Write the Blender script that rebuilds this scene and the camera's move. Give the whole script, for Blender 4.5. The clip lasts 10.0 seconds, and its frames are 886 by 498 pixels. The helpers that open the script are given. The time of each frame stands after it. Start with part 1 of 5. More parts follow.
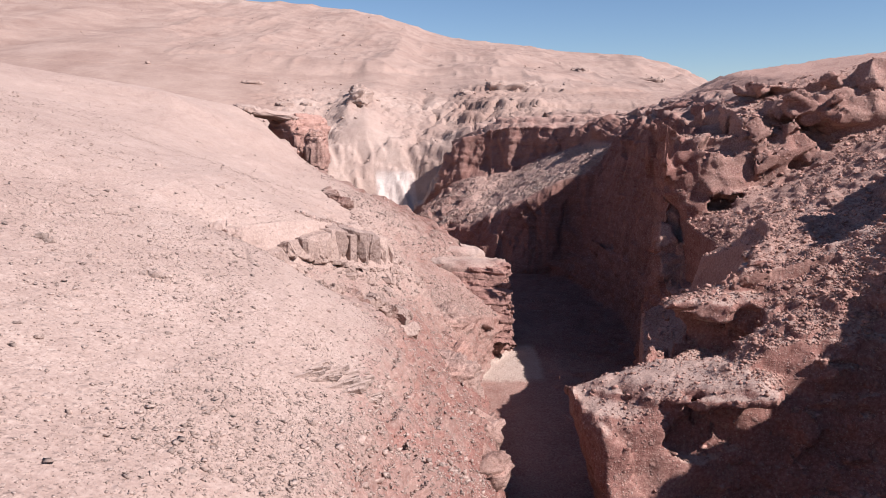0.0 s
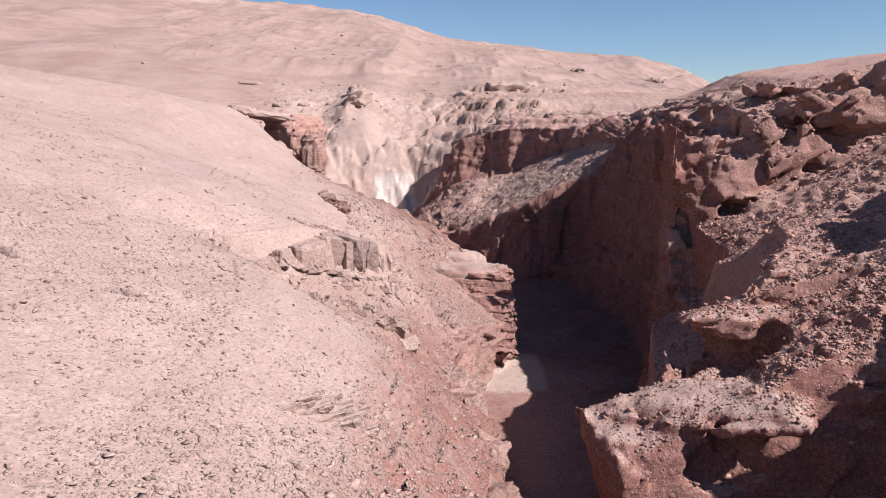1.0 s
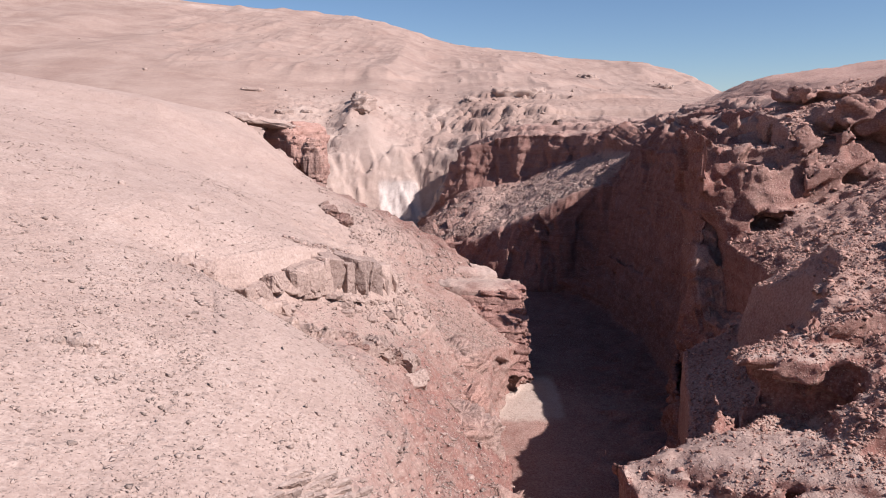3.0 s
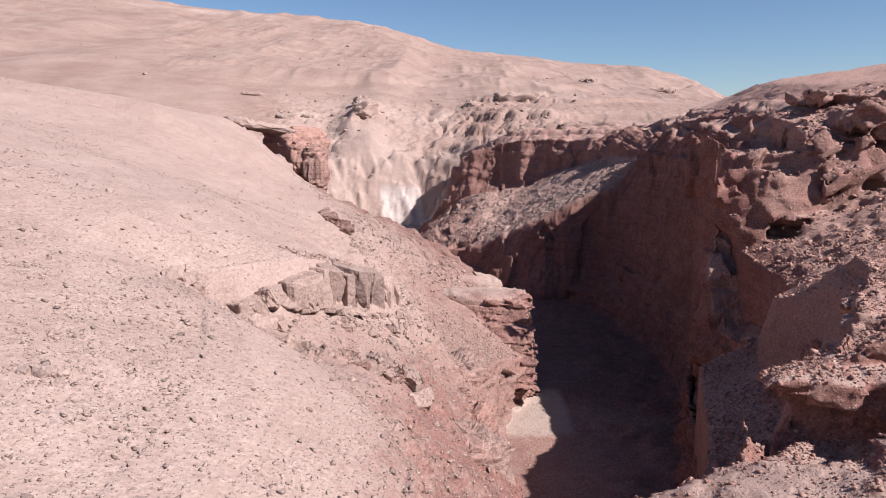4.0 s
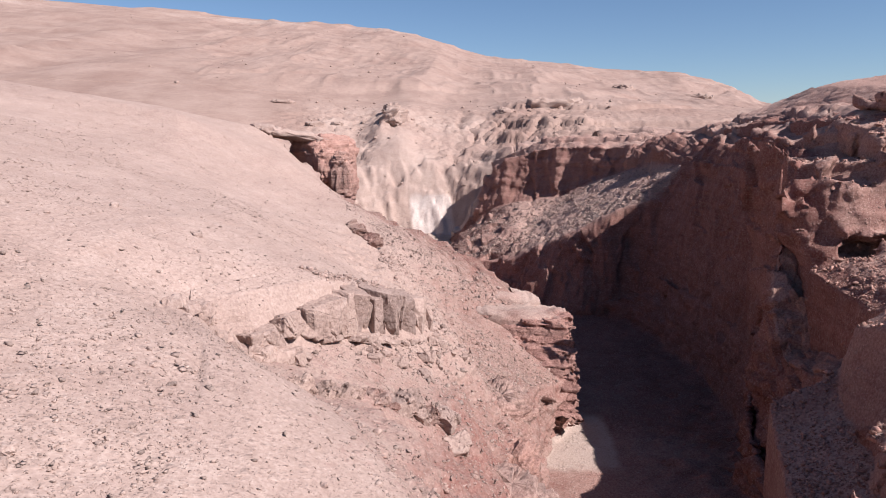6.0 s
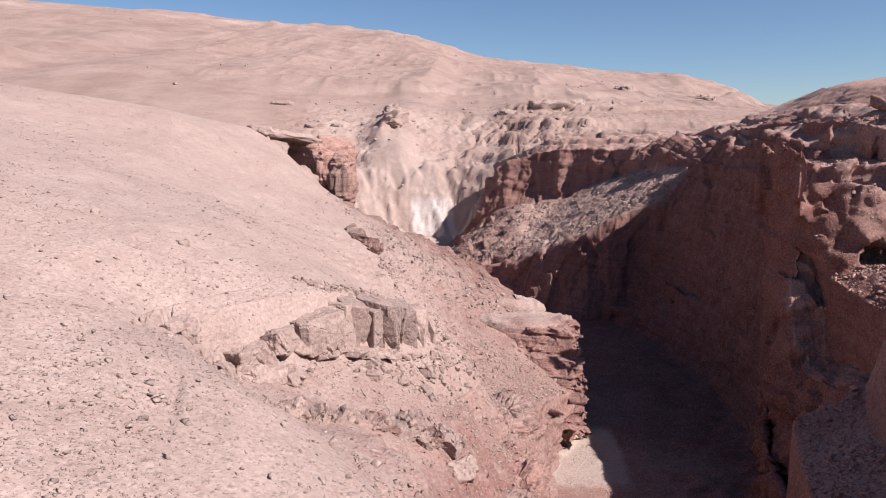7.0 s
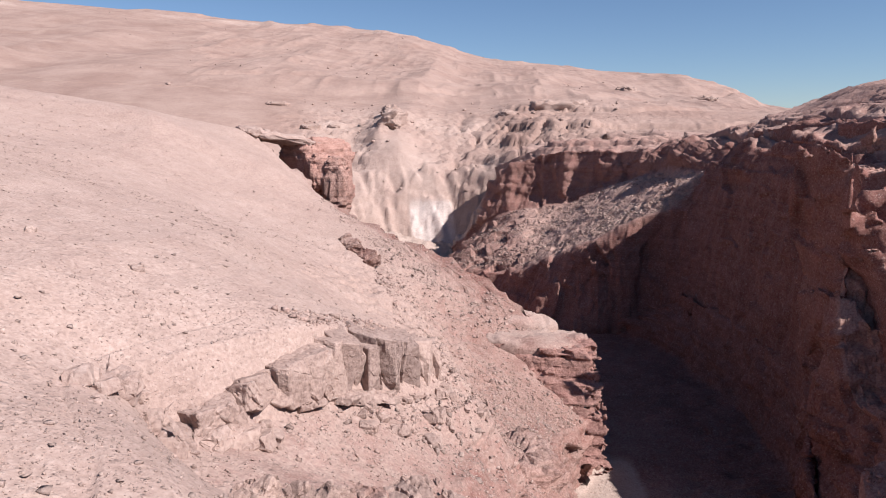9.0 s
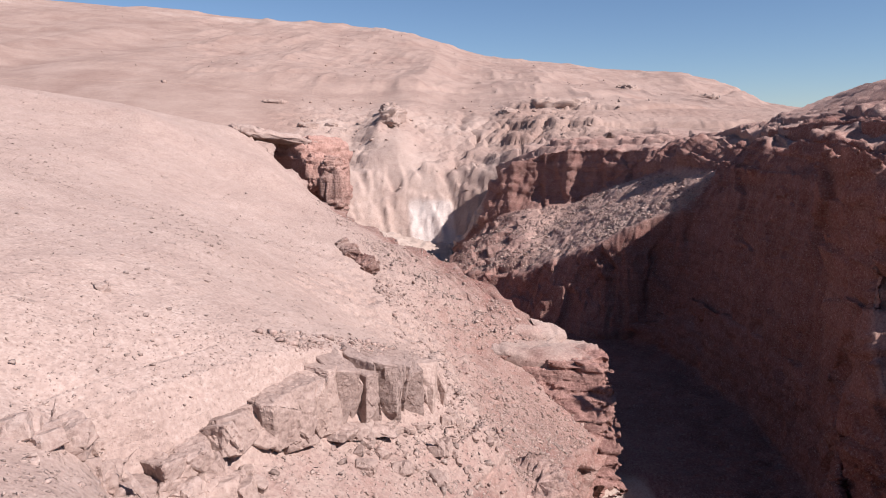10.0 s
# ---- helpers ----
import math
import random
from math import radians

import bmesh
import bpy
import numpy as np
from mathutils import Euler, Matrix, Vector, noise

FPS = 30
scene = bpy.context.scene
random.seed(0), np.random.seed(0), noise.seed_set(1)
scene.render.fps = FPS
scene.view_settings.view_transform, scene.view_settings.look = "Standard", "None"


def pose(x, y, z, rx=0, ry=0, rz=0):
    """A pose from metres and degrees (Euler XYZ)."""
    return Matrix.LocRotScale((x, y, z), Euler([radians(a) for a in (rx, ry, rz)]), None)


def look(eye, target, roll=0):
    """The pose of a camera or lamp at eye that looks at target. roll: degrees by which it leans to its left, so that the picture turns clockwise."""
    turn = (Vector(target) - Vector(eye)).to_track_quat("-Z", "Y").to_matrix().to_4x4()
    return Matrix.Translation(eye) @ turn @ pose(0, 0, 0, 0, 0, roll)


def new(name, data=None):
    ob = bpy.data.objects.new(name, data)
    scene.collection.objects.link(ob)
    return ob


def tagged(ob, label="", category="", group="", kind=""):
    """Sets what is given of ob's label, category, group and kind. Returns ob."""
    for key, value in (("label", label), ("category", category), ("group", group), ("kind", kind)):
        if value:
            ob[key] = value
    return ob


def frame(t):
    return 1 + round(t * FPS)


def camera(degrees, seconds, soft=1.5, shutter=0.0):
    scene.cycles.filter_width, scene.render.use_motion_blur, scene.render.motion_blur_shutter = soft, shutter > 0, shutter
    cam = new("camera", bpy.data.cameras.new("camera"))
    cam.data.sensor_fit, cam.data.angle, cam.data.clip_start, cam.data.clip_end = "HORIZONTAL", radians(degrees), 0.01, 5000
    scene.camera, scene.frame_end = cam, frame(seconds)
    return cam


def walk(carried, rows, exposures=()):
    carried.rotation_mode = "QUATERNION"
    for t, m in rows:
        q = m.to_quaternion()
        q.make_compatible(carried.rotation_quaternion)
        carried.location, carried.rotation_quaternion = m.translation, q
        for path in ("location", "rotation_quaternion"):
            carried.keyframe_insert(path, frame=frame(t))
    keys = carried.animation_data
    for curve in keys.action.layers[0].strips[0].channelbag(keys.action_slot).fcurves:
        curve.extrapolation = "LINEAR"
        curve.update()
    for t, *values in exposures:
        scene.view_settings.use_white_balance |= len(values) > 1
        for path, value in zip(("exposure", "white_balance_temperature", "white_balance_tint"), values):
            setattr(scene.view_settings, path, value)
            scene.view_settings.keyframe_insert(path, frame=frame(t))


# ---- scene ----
cam = camera(66.0, 10.0, soft=1.0)
PATH = [
    (0, (0.363, 0.235, 40.676), (0.351, 2.198, 40.293), 0.0),
    (0.5, (0.254, 2.295, 40.746), (0.244, 4.258, 40.363), 0.0),
    (1, (0.127, 4.192, 40.752), (0.118, 6.156, 40.371), 0.0),
    (1.5, (-0.058, 6.202, 40.777), (-0.064, 8.166, 40.399), 0.0),
    (2, (-0.282, 8.039, 40.802), (-0.286, 10.004, 40.428), 0.1),
    (2.5, (-0.476, 9.941, 40.854), (-0.493, 11.907, 40.485), 0.0),
    (4, (-1.009, 15.063, 40.826), (-1.034, 17.032, 40.476), -0.1),
    (4.5, (-1.3, 16.873, 40.835), (-1.356, 18.842, 40.491), -0.1),
    (5, (-1.531, 18.539, 40.83), (-1.616, 20.508, 40.491), -0.2),
    (5.5, (-1.685, 20.275, 40.799), (-1.792, 22.244, 40.466), -0.2),
    (7, (-2.301, 25.535, 40.788), (-2.413, 27.505, 40.464), -0.3),
    (7.5, (-2.534, 27.588, 40.837), (-2.645, 29.558, 40.516), -0.3),
    (8, (-2.818, 29.715, 40.846), (-2.928, 31.687, 40.526), -0.3),
    (8.5, (-3.119, 32.085, 40.859), (-3.227, 34.056, 40.539), -0.3),
    (9, (-3.478, 34.467, 40.835), (-3.585, 36.438, 40.515), -0.3),
    (9.5, (-3.82, 37.074, 40.863), (-3.926, 39.045, 40.541), -0.3),
    (10, (-4.247, 39.658, 40.948), (-4.35, 41.628, 40.623), -0.3),
]
walk(cam, [(t, look(eye, target, roll)) for t, eye, target, roll in PATH], exposures=((0, 0.85, 6100, 13), (2, 0.79, 6100, 13), (10, 0.75, 6100, 13)))

# ---- world, sun, exposure ----
SUN_AZ, SUN_EL = -28.0, 43.0          # degrees: from +x turned towards -y; height over the horizon
sun_way = Vector((math.cos(radians(SUN_AZ)) * math.cos(radians(SUN_EL)),
                  math.sin(radians(SUN_AZ)) * math.cos(radians(SUN_EL)), math.sin(radians(SUN_EL))))
world = bpy.data.worlds.new("sky")
scene.world = world
world.use_nodes = True
wn, wl = world.node_tree.nodes, world.node_tree.links
wn.clear()
sky = wn.new("ShaderNodeTexSky")
sky.sky_type, sky.sun_disc = "NISHITA", False
sky.sun_elevation, sky.sun_rotation = radians(SUN_EL), math.atan2(sun_way.x, sun_way.y)
sky.altitude, sky.air_density, sky.dust_density, sky.ozone_density = 1200, 1.0, 0.4, 3.4
wb, wo = wn.new("ShaderNodeBackground"), wn.new("ShaderNodeOutputWorld")
wb.inputs["Strength"].default_value = 0.057
wl.new(sky.outputs[0], wb.inputs[0])
wl.new(wb.outputs[0], wo.inputs[0])
sun = new("sun", bpy.data.lights.new("sun", "SUN"))
sun.data.energy, sun.data.angle, sun.data.color = 5.0, radians(0.53), (1.0, 0.93, 0.86)
sun.matrix_world = look(sun_way * 400, (0, 0, 0))


# ---- noise and surfaces ----
def lattice(ix, iy, iz, seed):
    h = (ix * 374761393 + iy * 668265263 + iz * 2147483647 + seed * 974634777) & 0xFFFFFFFF
    h = ((h ^ (h >> 13)) * 1274126177) & 0xFFFFFFFF
    return ((h ^ (h >> 16)) & 0xFFFF) / 32767.5 - 1.0


def value_noise(x, y, z, seed=0):
    x, y, z = np.broadcast_arrays(x, y, z)
    fx, fy, fz = np.floor(x), np.floor(y), np.floor(z)
    ix, iy, iz = fx.astype(np.int64), fy.astype(np.int64), fz.astype(np.int64)
    u, v, w = x - fx, y - fy, z - fz
    u, v, w = u * u * u * (u * (6 * u - 15) + 10), v * v * v * (v * (6 * v - 15) + 10), w * w * w * (w * (6 * w - 15) + 10)
    out = 0
    for a in (0, 1):
        for b in (0, 1):
            for c in (0, 1):
                out = out + lattice(ix + a, iy + b, iz + c, seed) * (u if a else 1 - u) * (v if b else 1 - v) * (w if c else 1 - w)
    return out


def fbm(x, y, z, size, octaves=4, seed=0, gain=0.5, ridged=False):
    out, amp, total = 0, 1.0, 0.0
    for k in range(octaves):
        s = 2.03 ** k / size
        n = value_noise(x * s + 17.3 * k, y * s - 9.1 * k, z * s + 4.7 * k, seed + 31 * k)
        out = out + amp * ((1 - 2 * np.abs(n)) if ridged else n)
        total += amp
        amp *= gain
    return out / total


def strata(z, thick, seed=0):
    """Beds of rock: a level between -1 and 1 for each bed, with sharp joints between them."""
    k = np.floor(z / thick)
    f = z / thick - k
    lo, hi = lattice(k.astype(np.int64), 0, 0, seed), lattice(k.astype(np.int64) + 1, 0, 0, seed)
    s = np.clip((f - 0.72) / 0.28, 0, 1)
    notch = -0.8 * np.exp(-((f - 0.86) / 0.08) ** 2)
    return lo + (hi - lo) * s * s * (3 - 2 * s) + notch


def fracture(x, y, z, size, seed=0, tilt=0.8):
    """Broken rock: cells of about that size, each with its own level and its own tilted flat face."""
    x, y, z = (np.asarray(a, float) / size for a in np.broadcast_arrays(x, y, z))
    ix, iy, iz = (np.floor(a).astype(np.int64) for a in (x, y, z))
    best, level = np.full(x.shape, 9.0), np.zeros(x.shape)
    for a in (-1, 0, 1):
        for b in (-1, 0, 1):
            for c in (-1, 0, 1):
                jx, jy, jz = ix + a, iy + b, iz + c
                h1, h2, h3 = lattice(jx, jy, jz, seed), lattice(jx, jy, jz, seed + 1), lattice(jx, jy, jz, seed + 2)
                dx, dy, dz = x - jx - 0.5 - 0.45 * h1, y - jy - 0.5 - 0.45 * h2, z - jz - 0.5 - 0.45 * h3
                d = dx * dx + dy * dy + dz * dz
                near = d < best
                best = np.where(near, d, best)
                level = np.where(near, 0.6 * h3 + tilt * (h2 * dx + h3 * dy + h1 * dz), level)
    return level


def smooth(v, a, b):
    t = np.clip((v - a) / (b - a), 0, 1)
    return t * t * (3 - 2 * t)


def curve(knots, y):
    """Monotone cubic through knots (y, value, value ...): an array of values for each y."""
    k = np.array(knots, float)
    xs, out = k[:, 0], []
    h = np.diff(xs)
    for j in range(1, k.shape[1]):
        v = k[:, j]
        d = np.diff(v) / h
        m = np.zeros_like(v)
        same = d[:-1] * d[1:] > 0
        w1, w2 = 2 * h[1:] + h[:-1], h[1:] + 2 * h[:-1]
        with np.errstate(divide="ignore", invalid="ignore"):
            mid = (w1 + w2) / (w1 / d[:-1] + w2 / d[1:])
        m[1:-1] = np.where(same, mid, 0)
        m[0], m[-1] = d[0], d[-1]
        i = np.clip(np.searchsorted(xs, y) - 1, 0, len(h) - 1)
        t = np.clip((y - xs[i]) / h[i], 0, 1)
        out.append((1 + 2 * t) * (1 - t) ** 2 * v[i] + t * (1 - t) ** 2 * h[i] * m[i]
                   + t * t * (3 - 2 * t) * v[i + 1] + t * t * (t - 1) * h[i] * m[i + 1])
    return np.stack(out, -1)


def grid_normals(p):
    du, dv = np.gradient(p, axis=0), np.gradient(p, axis=1)
    n = np.cross(dv, du)
    return n / (np.linalg.norm(n, axis=-1, keepdims=True) + 1e-9)


def grid_mesh(name, p, values=None, closed=False):
    """A mesh over a grid of points (rows, columns, 3). values: named numbers at the points. closed: the columns run round."""
    r, c = p.shape[:2]
    i = np.arange(r * c).reshape(r, c)
    if closed:
        i = np.concatenate([i, i[:, :1]], 1)
    quads = np.stack([i[:-1, :-1], i[:-1, 1:], i[1:, 1:], i[1:, :-1]], -1).reshape(-1, 4)
    me = bpy.data.meshes.new(name)
    me.vertices.add(r * c)
    me.vertices.foreach_set("co", p.reshape(-1).astype(np.float32))
    me.loops.add(quads.size)
    me.loops.foreach_set("vertex_index", quads.reshape(-1).astype(np.int32))
    me.polygons.add(len(quads))
    me.polygons.foreach_set("loop_start", np.arange(0, quads.size, 4, dtype=np.int32))
    me.polygons.foreach_set("use_smooth", np.ones(len(quads), dtype=bool))
    for key, v in (values or {}).items():
        me.attributes.new(key, "FLOAT", "POINT").data.foreach_set("value", v.reshape(-1).astype(np.float32))
    me.update(calc_edges=True)
    me.validate()
    return me


# ---- materials ----
def node(nt, kind, **inputs):
    n = nt.nodes.new(kind)
    for k, v in inputs.items():
        n.inputs[k.replace("_", " ")].default_value = v
    return n


def noise_tex(nt, scale, detail=6.0, rough=0.6, warp=0.0, coords=None):
    n = node(nt, "ShaderNodeTexNoise", Scale=scale, Detail=detail, Roughness=rough, Distortion=warp)
    nt.links.new(coords, n.inputs["Vector"])
    return n.outputs["Fac"]


def ramp(nt, fac, stops):
    r = nt.nodes.new("ShaderNodeValToRGB")
    el = r.color_ramp.elements
    while len(el) < len(stops):
        el.new(0.5)
    for e, (pos, col) in zip(el, stops):
        e.position = pos
        e.color = (*col, 1) if len(col) == 3 else (col[0], col[0], col[0], 1)
    nt.links.new(fac, r.inputs[0])
    return r.outputs[0]


def mix(nt, fac, a, b, mode="MIX"):
    m = nt.nodes.new("ShaderNodeMix")
    m.data_type, m.blend_type = "RGBA", mode
    for sock, v in ((m.inputs[0], fac), (m.inputs[6], a), (m.inputs[7], b)):
        if isinstance(v, (int, float)):
            sock.default_value = v
        elif isinstance(v, tuple):
            sock.default_value = (*v, 1)
        else:
            nt.links.new(v, sock)
    return m.outputs[2]


def maths(nt, op, a, b=0.0):
    m = nt.nodes.new("ShaderNodeMath")
    m.operation = op
    for sock, v in zip(m.inputs, (a, b)):
        if isinstance(v, (int, float)):
            sock.default_value = v
        else:
            nt.links.new(v, sock)
    return m.outputs[0]


def rock_material(name, palette_a, palette_b, band=0.0, pebbles=0.0, grain=1.0, bump=0.5, blend=None, palette_c=None, palette_d=None, islands=False, pieces=False, mottle=0.0, patch=0.16):
    """Dry desert rock or scree. palette_a and palette_b: dark, middle and light colours, mixed by large patches or by the
    surface's own value blend; band: strength of level beds; pebbles: strength of loose stones in colour and relief."""
    mat = bpy.data.materials.new(name)
    mat.use_nodes = True
    nt = mat.node_tree
    bsdf = nt.nodes["Principled BSDF"]
    bsdf.inputs["Roughness"].default_value = 0.93
    bsdf.inputs["Specular IOR Level"].default_value = 0.15
    co = nt.nodes.new("ShaderNodeNewGeometry").outputs["Position"]
    fine, mid, big = (noise_tex(nt, s * grain, 8, 0.68, 0.0, co) for s in (4.0, 0.6, 0.06))
    detail = maths(nt, "ADD", maths(nt, "MULTIPLY", fine, 0.7), maths(nt, "MULTIPLY", mid, 0.3))
    pos = (0.36, 0.5, 0.64)
    col_a = ramp(nt, detail, list(zip(pos, palette_a)))
    if palette_d:
        at = nt.nodes.new("ShaderNodeAttribute")
        at.attribute_name = "rosy"
        col_a = mix(nt, at.outputs["Fac"], col_a, ramp(nt, detail, list(zip(pos, palette_d))))
    col_b = ramp(nt, detail, list(zip(pos, palette_b)))
    if blend:
        at = nt.nodes.new("ShaderNodeAttribute")
        at.attribute_name = blend
        wob = maths(nt, "MULTIPLY", maths(nt, "SUBTRACT", mid, 0.5), 1.1)
        fac = ramp(nt, maths(nt, "ADD", at.outputs["Fac"], wob), [(0.25, (0,)), (0.75, (1,))])
    else:
        fac = ramp(nt, big, [(0.4, (0,)), (0.6, (1,))])
    col = mix(nt, fac, col_a, col_b)
    if palette_c:
        at = nt.nodes.new("ShaderNodeAttribute")
        at.attribute_name = "pale"
        wob = maths(nt, "MULTIPLY", maths(nt, "SUBTRACT", mid, 0.5), 0.8)
        col = mix(nt, ramp(nt, maths(nt, "ADD", at.outputs["Fac"], wob), [(0.3, (0,)), (0.7, (1,))]), col, ramp(nt, detail, list(zip(pos, palette_c))))
    if mottle:
        wide, patch_n = noise_tex(nt, 0.022, 6, 0.6, 0.4, co), noise_tex(nt, patch, 7, 0.7, 0.3, co)
        for n, lo, hi in ((wide, (0.86, 0.81, 0.8), (1.1, 1.11, 1.11)), (patch_n, (0.84, 0.8, 0.79), (1.13, 1.15, 1.15))):
            stain = ramp(nt, n, [(0.36, tuple(1 + (c - 1) * mottle for c in lo)), (0.5, (1.0, 0.995, 0.99)), (0.64, tuple(1 + (c - 1) * mottle for c in hi))])
            col = mix(nt, 1.0, col, stain, "MULTIPLY")
    height = maths(nt, "ADD", maths(nt, "MULTIPLY", fine, 0.35), maths(nt, "MULTIPLY", mid, 0.4 if pebbles else 0.9))
    if band:
        sep = nt.nodes.new("ShaderNodeSeparateXYZ")
        nt.links.new(co, sep.inputs[0])
        comb = nt.nodes.new("ShaderNodeCombineXYZ")
        for k, s in enumerate((0.035, 0.035, 1.5)):
            nt.links.new(maths(nt, "MULTIPLY", sep.outputs[k], s), comb.inputs[k])
        beds = noise_tex(nt, 1.0, 5, 0.65, 0.25, comb.outputs[0])
        streak = ramp(nt, beds, [(0.38, (0.62,)), (0.5, (1.0,)), (0.62, (1.2,))])
        col = mix(nt, maths(nt, "MULTIPLY", fac, band) if blend else band, col, streak, "MULTIPLY")
        height = maths(nt, "ADD", height, maths(nt, "MULTIPLY", beds, 0.8 * band))
    if pebbles:
        for scale, amount in ((9.0, 0.8), (4.5, 0.7), (1.8, 0.4)):
            v = node(nt, "ShaderNodeTexVoronoi", Scale=scale)
            warped = nt.nodes.new("ShaderNodeVectorMath")
            warped.operation = "ADD"
            nz = node(nt, "ShaderNodeTexNoise", Scale=scale * 1.7)
            nt.links.new(co, nz.inputs["Vector"])
            nt.links.new(co, warped.inputs[0])
            sc = nt.nodes.new("ShaderNodeVectorMath")
            sc.operation = "SCALE"
            sc.inputs["Scale"].default_value = 0.5 / scale
            nt.links.new(nz.outputs["Color"], sc.inputs[0])
            nt.links.new(sc.outputs[0], warped.inputs[1])
            nt.links.new(warped.outputs[0], v.inputs["Vector"])
            sepc = nt.nodes.new("ShaderNodeSeparateColor")
            nt.links.new(v.outputs["Color"], sepc.inputs[0])
            chosen = ramp(nt, sepc.outputs[0], [(0.62, (0,)), (0.7, (1,))])
            stone = maths(nt, "MULTIPLY", ramp(nt, v.outputs["Distance"], [(0.18, (1,)), (0.42, (0,))]), chosen)
            tone = ramp(nt, sepc.outputs[1], [(0.0, tuple(0.75 * c for c in palette_a[0])), (0.35, palette_a[0]), (0.7, palette_a[1]), (1.0, tuple(1.15 * c for c in palette_a[2]))])
            col = mix(nt, maths(nt, "MULTIPLY", stone, amount * pebbles), col, tone)
            height = maths(nt, "ADD", height, maths(nt, "MULTIPLY", stone, 0.6 * pebbles / scale ** 0.5))
    if pieces:
        info = nt.nodes.new("ShaderNodeObjectInfo")
        col = mix(nt, 1.0, col, ramp(nt, info.outputs["Random"], [(0.0, (0.86, 0.83, 0.82)), (0.35, (0.94, 0.92, 0.91)), (0.6, (1.0, 0.98, 0.97)), (1.0, (1.1, 1.08, 1.06))]), "MULTIPLY")
    if islands:
        geo = nt.nodes.new("ShaderNodeNewGeometry")
        col = mix(nt, 1.0, col, ramp(nt, geo.outputs["Random Per Island"], [(0.0, (0.66,)), (0.5, (0.97,)), (1.0, (1.18,))]), "MULTIPLY")
    nt.links.new(col, bsdf.inputs["Base Color"])
    bp = node(nt, "ShaderNodeBump", Strength=bump, Distance=0.35 if pebbles else 0.6)
    nt.links.new(height, bp.inputs["Height"])
    nt.links.new(bp.outputs[0], bsdf.inputs["Normal"])
    return mat


BEIGE = ((0.28, 0.197, 0.166), (0.348, 0.25, 0.213), (0.426, 0.32, 0.275))
RED = ((0.112, 0.045, 0.038), (0.195, 0.09, 0.074), (0.28, 0.155, 0.129))
TAN = ((0.295, 0.217, 0.184), (0.385, 0.295, 0.25), (0.435, 0.344, 0.295))
PINKGREY = ((0.207, 0.138, 0.117), (0.311, 0.229, 0.199), (0.372, 0.285, 0.251))
HILLS = ((0.24, 0.163, 0.134), (0.3, 0.208, 0.174), (0.342, 0.243, 0.203))
CHALK = ((0.36, 0.28, 0.25), (0.48, 0.395, 0.36), (0.56, 0.48, 0.44))
HILLTAN = ((0.262, 0.184, 0.153), (0.345, 0.25, 0.212), (0.4, 0.301, 0.257))
PINKRED = ((0.2, 0.1, 0.08), (0.345, 0.198, 0.16), (0.43, 0.272, 0.226))
BUFF = ((0.18, 0.106, 0.088), (0.315, 0.208, 0.175), (0.4, 0.284, 0.242))
STONE = ((0.213, 0.152, 0.127), (0.328, 0.242, 0.207), (0.41, 0.312, 0.271))
GREY = ((0.215, 0.148, 0.125), (0.335, 0.24, 0.204), (0.4, 0.3, 0.257))
ROSY = ((0.205, 0.115, 0.093), (0.35, 0.218, 0.18), (0.43, 0.292, 0.246))
mat_buff = rock_material("buff_red_rock", BUFF, PINKRED, band=0.5, bump=0.8)
mat_ground = rock_material("scree_and_red_rock", BEIGE, RED, band=0.35, pebbles=0.8, bump=0.6, blend="redness", palette_c=TAN, palette_d=ROSY, mottle=0.4)
mat_far = rock_material("distant_hills", HILLS, HILLTAN, grain=0.7, bump=0.6, blend="redness", palette_c=BUFF, palette_d=CHALK, mottle=0.7, patch=0.05)
mat_ledge_top = rock_material("dusty_red_rock", BEIGE, RED, band=0.3, bump=0.5)
mat_stone = rock_material("loose_stones", STONE, BEIGE, bump=0.3, grain=2.0, islands=True)
mat_dust_stone = rock_material("dusty_rubble", PINKRED, PINKRED, bump=0.3, grain=1.5, islands=True)
mat_buff_stone = rock_material("buff_rubble", BUFF, STONE, bump=0.3, grain=1.5, islands=True)
mat_ledge = rock_material("red_ledge_rock", ((0.16, 0.082, 0.068), (0.28, 0.157, 0.13), (0.37, 0.23, 0.193)), ((0.13, 0.062, 0.052), (0.23, 0.122, 0.102), (0.32, 0.19, 0.16)), band=0.7, bump=0.8)
mat_cap = rock_material("cap_red_rock", PINKRED, PINKRED, band=0.5, bump=0.5)
mat_pale_bed = rock_material("pale_bedded_rock", STONE, BEIGE, bump=0.6)
mat_dark_red = rock_material("dark_red_rock", RED, GREY, band=0.2, bump=0.7, pieces=True)
mat_tan = rock_material("tan_rock", HILLTAN, HILLS, band=0.3, grain=0.6, bump=0.5)
mat_grey = rock_material("grey_brown_rock", GREY, PINKGREY, band=0.15, bump=0.4, pieces=True)


# ---- the ground: gorge, slopes and plateau, one sheet ----
# lines along the gorge, each as (y, x, z)
HILL = [(-80, -150, 82), (60, -150, 80), (150, -150, 62), (180, -150, 58), (220, -160, 48), (300, -170, 40)]
SLOPE_HIGH = [(-80, -95, 60), (40, -95, 58), (80, -95, 54.5), (120, -95, 50.5), (150, -95, 51.6), (165, -97, 51), (175, -105, 49.5), (220, -115, 42), (300, -120, 34)]
SLOPE_MID = [(-80, -54, 43), (40, -54, 43.5), (80, -54, 42), (124, -54, 39.2), (142, -56, 42), (150, -60, 45.5), (158, -66, 46.5), (165, -74, 47.5), (175, -85, 46), (220, -95, 38), (300, -95, 28)]
